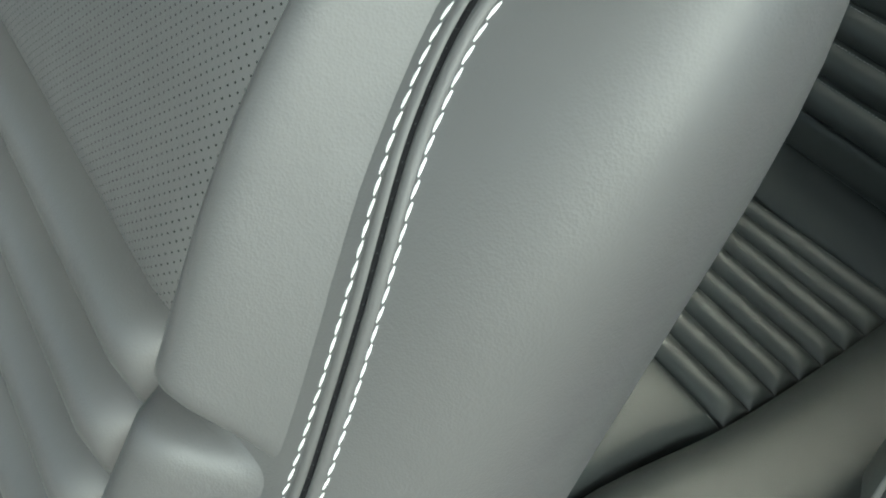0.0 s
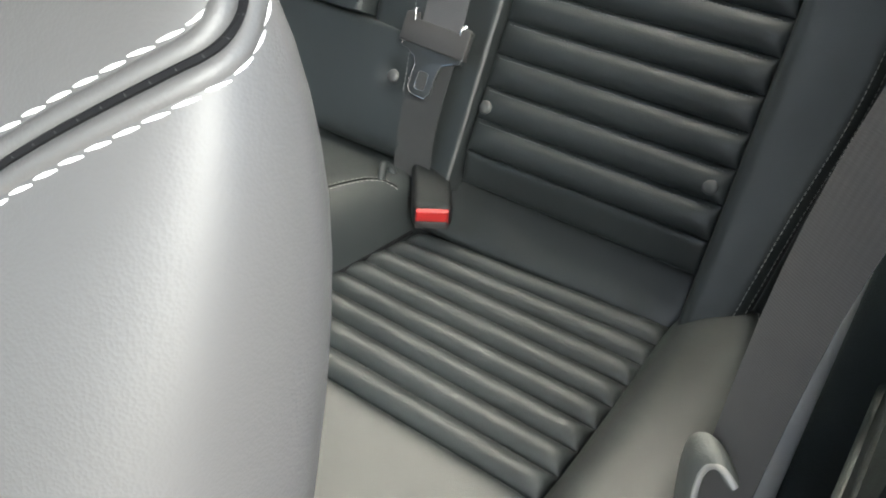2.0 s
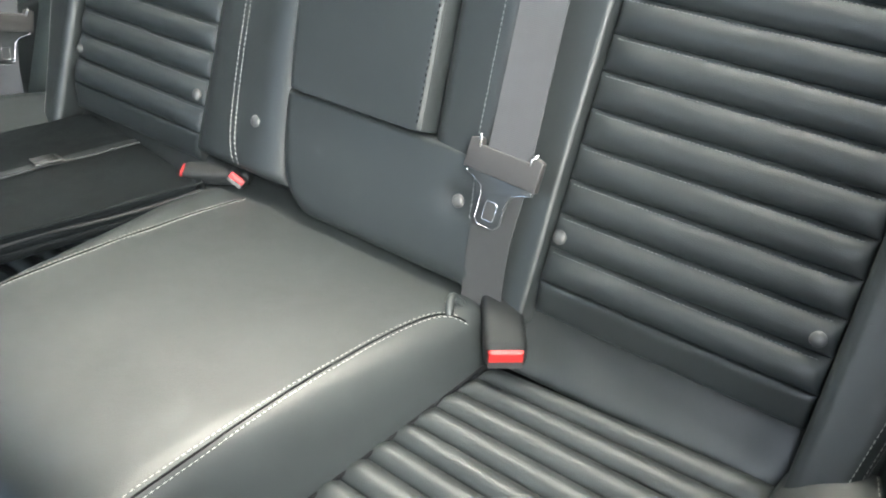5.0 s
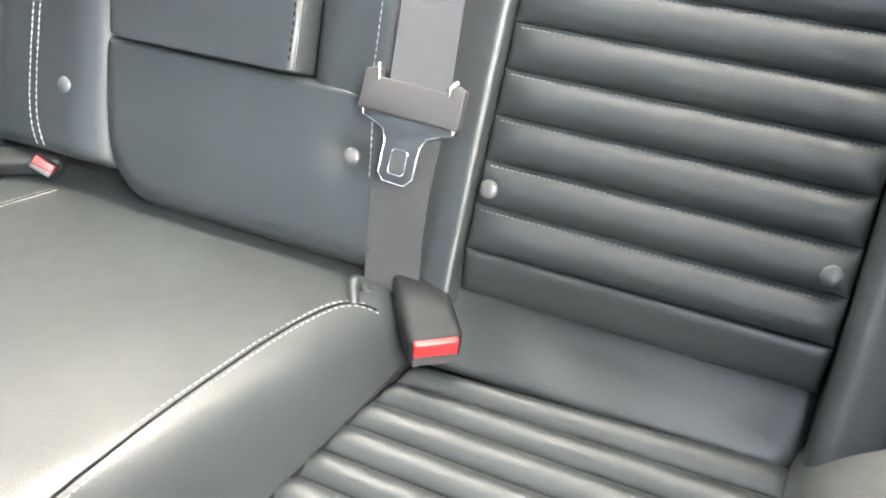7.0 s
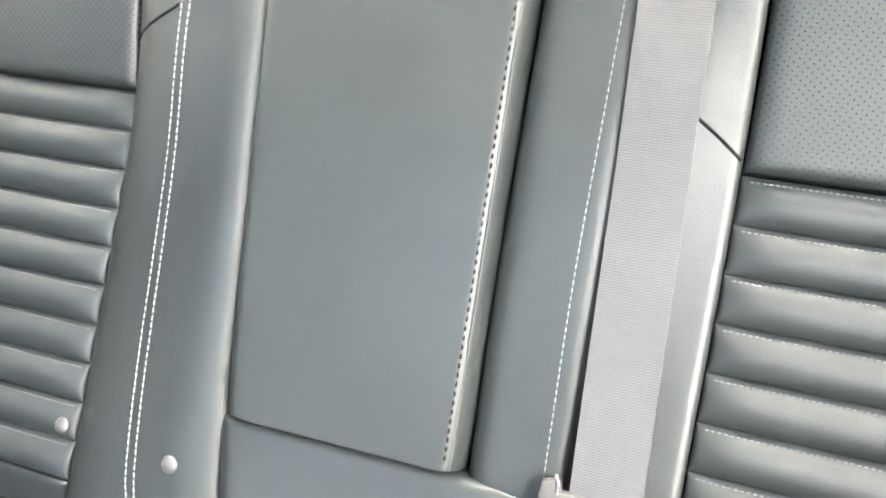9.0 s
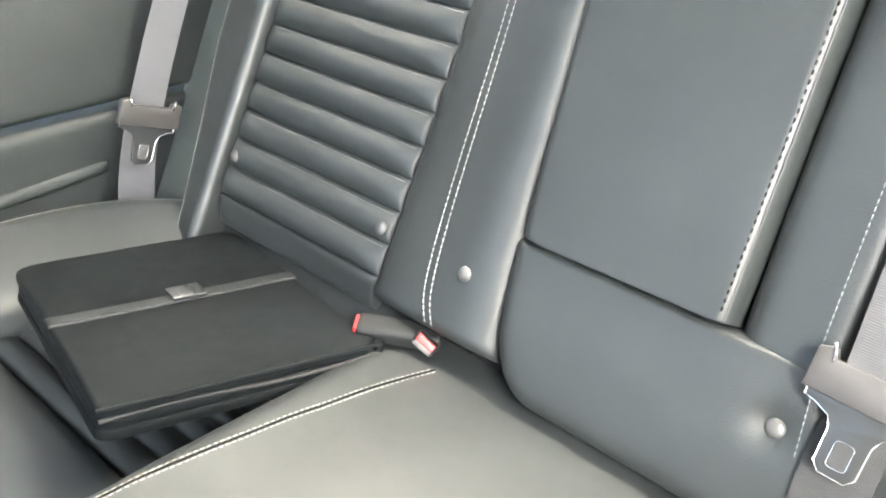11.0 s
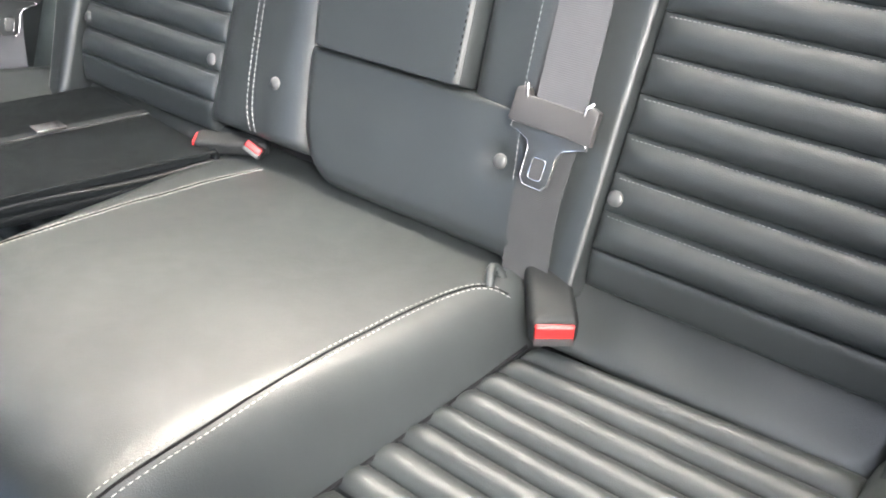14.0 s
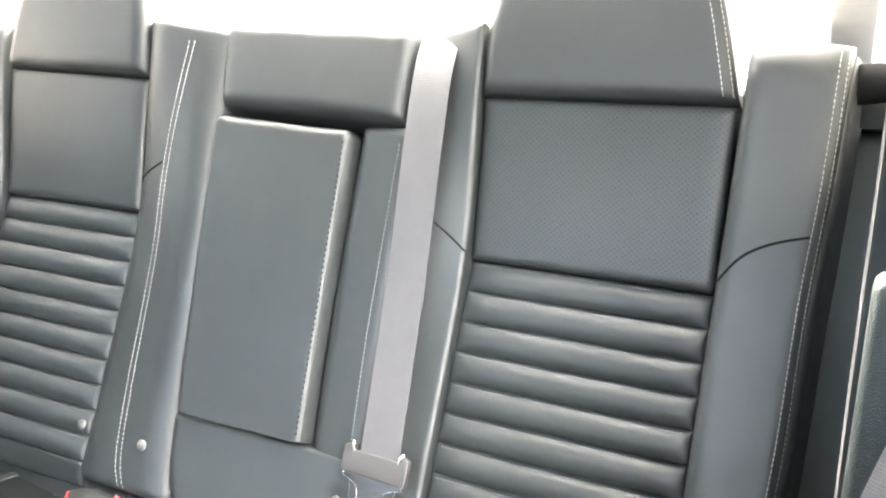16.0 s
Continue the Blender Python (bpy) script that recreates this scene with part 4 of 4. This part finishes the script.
# ---- the front seat at the door ----
def front_seat():
    root = thing("front_seat_unit", "black leather front seat back with white double-stitched edge", "car seat")
    levels = [0.02, 0.20, 0.40, 0.60, 0.66, 0.70, 0.73, 0.75, 0.765, 0.78, 0.792, 0.803, 0.812, 0.820, 0.828, 0.835, 0.841, 0.8455, 0.848, 0.849]
    rings = 96
    bm = bmesh.new()
    loops = []
    for z in levels:
        top = max(0.0, (z - 0.74) / 0.1095)
        inset = 0.038 * (1 - math.sqrt(max(0.0, 1 - min(top, 1) ** 2.6)))
        front = 0.108 - 0.42 * (0.79 - z) + inset * 0.6
        rear = 0.1800 - 0.06 * max(0.0, 0.80 - z) - inset * 0.75
        out, inn = 0.6180 - inset * 0.7, 0.10 + inset
        row = []
        cx, cy = (out + inn) / 2, (front + rear) / 2
        hx, hy = (out - inn) / 2, (rear - front) / 2
        for k in range(rings):
            t = 2 * math.pi * k / rings
            c, s = math.cos(t), math.sin(t)
            e = 2 / 5.0
            x = cx + hx * math.copysign(abs(c) ** e, c)
            y = cy + hy * math.copysign(abs(s) ** (2 / 3.2), s)
            if s > 0:
                y -= 0.022 * max(0.0, 1 - ((x - cx) / (hx * 0.93)) ** 2) ** 0.5 * abs(s)
            if s < 0:
                y += 0.020 * max(0.0, 1 - ((x - cx) / (hx * 0.72)) ** 2) ** 0.5 * abs(s)
            dip = min(0.020, 0.17 * max(0.0, 0.575 - x)) * min(1.0, max(0.0, (z - 0.70) / 0.14))
            row.append(bm.verts.new((x, y, min(z, 0.74) + 0.84 * max(0.0, z - 0.74) - dip)))
        loops.append(row)
    for a, b in zip(loops, loops[1:]):
        for k in range(rings):
            bm.faces.new((a[k], a[(k + 1) % rings], b[(k + 1) % rings], b[k]))
    bm.faces.new(loops[0])
    crown = bm.verts.new(sum((v.co for v in loops[-1]), Vector()) / rings)
    for k in range(rings):
        bm.faces.new((loops[-1][k], loops[-1][(k + 1) % rings], crown))
    shell = part("seat_back", bm, NEAR_LEATHER_LIT, root)
    tree = tree_of(shell)
    face = Place((0, 0.098, 0.757), (1, 0, 0), (0, 0.39, 0.92), (0, -0.92, 0.39))
    def depth(a, b):
        """How far the shell lies out of the face at a, b."""
        return (onto(tree, face.at(a, b, 0.0), face.n, 0.1)[0] - face.o).dot(face.n)

    def roll(height, long, fade):
        """A stuffed roll that follows the shell: full at its inner edge, running out at the seam."""
        def lift(a, b, u, v):
            end = min(1.0, (1 - v) * long / fade)
            return depth(a, b) - 0.0014 * u ** 8 + height * min(1.0, 6.75 * u * (1 - u) ** 2) * dome(v * long, 0.010) * end * end * (3 - 2 * end)
        return lift

    part("front_bolster", pad(face, [(0.5535, -0.068, 0.0), (0.5495, -0.037, 0.0), (0.5475, 0.0, 0.0), (0.5475, 0.062, 0.0)], [(0.5900, -0.066, 0.0), (0.5857, -0.037, 0.0), (0.5780, 0.0, 0.0), (0.5735, 0.030, 0.0), (0.5735, 0.062, 0.0)], 0.0, 0.024, depth=0.03, nu=36, nv=40, extra=roll(0.0125, 0.130, 0.035)), NEAR_LEATHER_LIT, shell)
    part("lower_bolster", pad(face, [(0.550, -0.24, 0.0), (0.5525, -0.0705, 0.0)], [(0.5985, -0.24, 0.0), (0.5902, -0.0685, 0.0)], 0.0, 0.020, depth=0.03, nu=36, extra=roll(0.012, 0.17, 0.012)), NEAR_LEATHER_LIT, shell)
    part("front_panel", pad(face, [(0.30, -0.062, -0.004), (0.30, 0.066, -0.004)], [(0.5515, -0.062, 0.0), (0.550, 0.06, 0.0)], 0.005, 0.02, depth=0.03), PERF_NEAR_LIT, shell, "perforated leather panel")
    for i in range(7):
        top = -0.056 - 0.0240 * i
        part("rib", pad(face, [(0.30, top - 0.0240, -0.002), (0.30, top, -0.002)], [(0.5545, top - 0.0280, 0.001), (0.5545, top - 0.004, 0.001)], 0.009, 0.012, depth=0.03, nv=14, soft=True), NEAR_LEATHER_LIT, shell)
    path = [(0.606, 0.036, 0.60), (0.600, 0.066, 0.675), (0.5925, 0.0845, 0.705), (0.588, 0.0935, 0.731), (0.5832, 0.100, 0.750), (0.5802, 0.1045, 0.760), (0.5782, 0.109, 0.7705), (0.5772, 0.1135, 0.779), (0.5776, 0.1178, 0.786), (0.5803, 0.1228, 0.7937), (0.5845, 0.1268, 0.799), (0.5908, 0.1315, 0.8045), (0.5975, 0.1367, 0.8095), (0.603, 0.1420, 0.8135), (0.6062, 0.146, 0.8163), (0.6063, 0.150, 0.8195), (0.6038, 0.1532, 0.8238), (0.600, 0.1545, 0.828), (0.594, 0.1545, 0.8312), (0.5876, 0.1547, 0.832), (0.56, 0.156, 0.832), (0.46, 0.156, 0.825)]
    mid = Vector((0.5, 0.13, 0.72))
    fine = [along(path, i / 260) for i in range(261)]
    spots = [tree.find_nearest(p) for p in fine]
    line = [s[0] for s in spots]
    norms = [s[1] if s[1].dot(s[0] - mid) > 0 else -s[1] for s in spots]
    for _ in range(30):
        line = line[:1] + [(a + 2 * b + c) / 4 for a, b, c in zip(line, line[1:], line[2:])] + line[-1:]
        norms = norms[:1] + [(a + 2 * b + c).normalized() for a, b, c in zip(norms, norms[1:], norms[2:])] + norms[-1:]
    for off in (-0.0038, 0.0038):
        track, nn = [], []
        for i in range(len(line)):
            go = (line[min(i + 2, len(line) - 1)] - line[max(i - 2, 0)]).normalized()
            q = line[i] + go.cross(norms[i]).normalized() * off
            track.append(tree.find_nearest(q)[0])
            nn.append(norms[i])
        for _ in range(24):
            track = track[:1] + [(a + 2 * b + c) / 4 for a, b, c in zip(track, track[1:], track[2:])] + track[-1:]
        me = stitches(track, nn, 0.0039, 0.0035, 0.00062, wobble=0.0004)
        me.materials.append(THREAD)
        me.polygons.foreach_set("use_smooth", [True] * len(me.polygons))
        st = new("stitching", me)
        st.parent = shell
        tagged(st, kind="stuff")
    for off in (-0.0018, 0.0018):
        lip = []
        for i in range(len(line)):
            go = (line[min(i + 2, len(line) - 1)] - line[max(i - 2, 0)]).normalized()
            lip.append(line[i] + go.cross(norms[i]).normalized() * off - norms[i] * 0.0011)
        part("seam_lip", tube(lip, 0.0019, 10), NEAR_LEATHER_LIT, shell)
    me = stitches(line, norms, 0.0033, 0.0011, 0.0008, lift=0.0006, wobble=0.0006)
    me.materials.append(DARK_THREAD)
    ticks = new("closing_stitch", me)
    ticks.parent = shell
    tagged(ticks, kind="stuff")
    part("seam_groove", tube([p + n * 0.0001 for p, n in zip(line, norms)], 0.0007, 6), DARK, shell, "dark seam between the stitch rows")


front_seat()
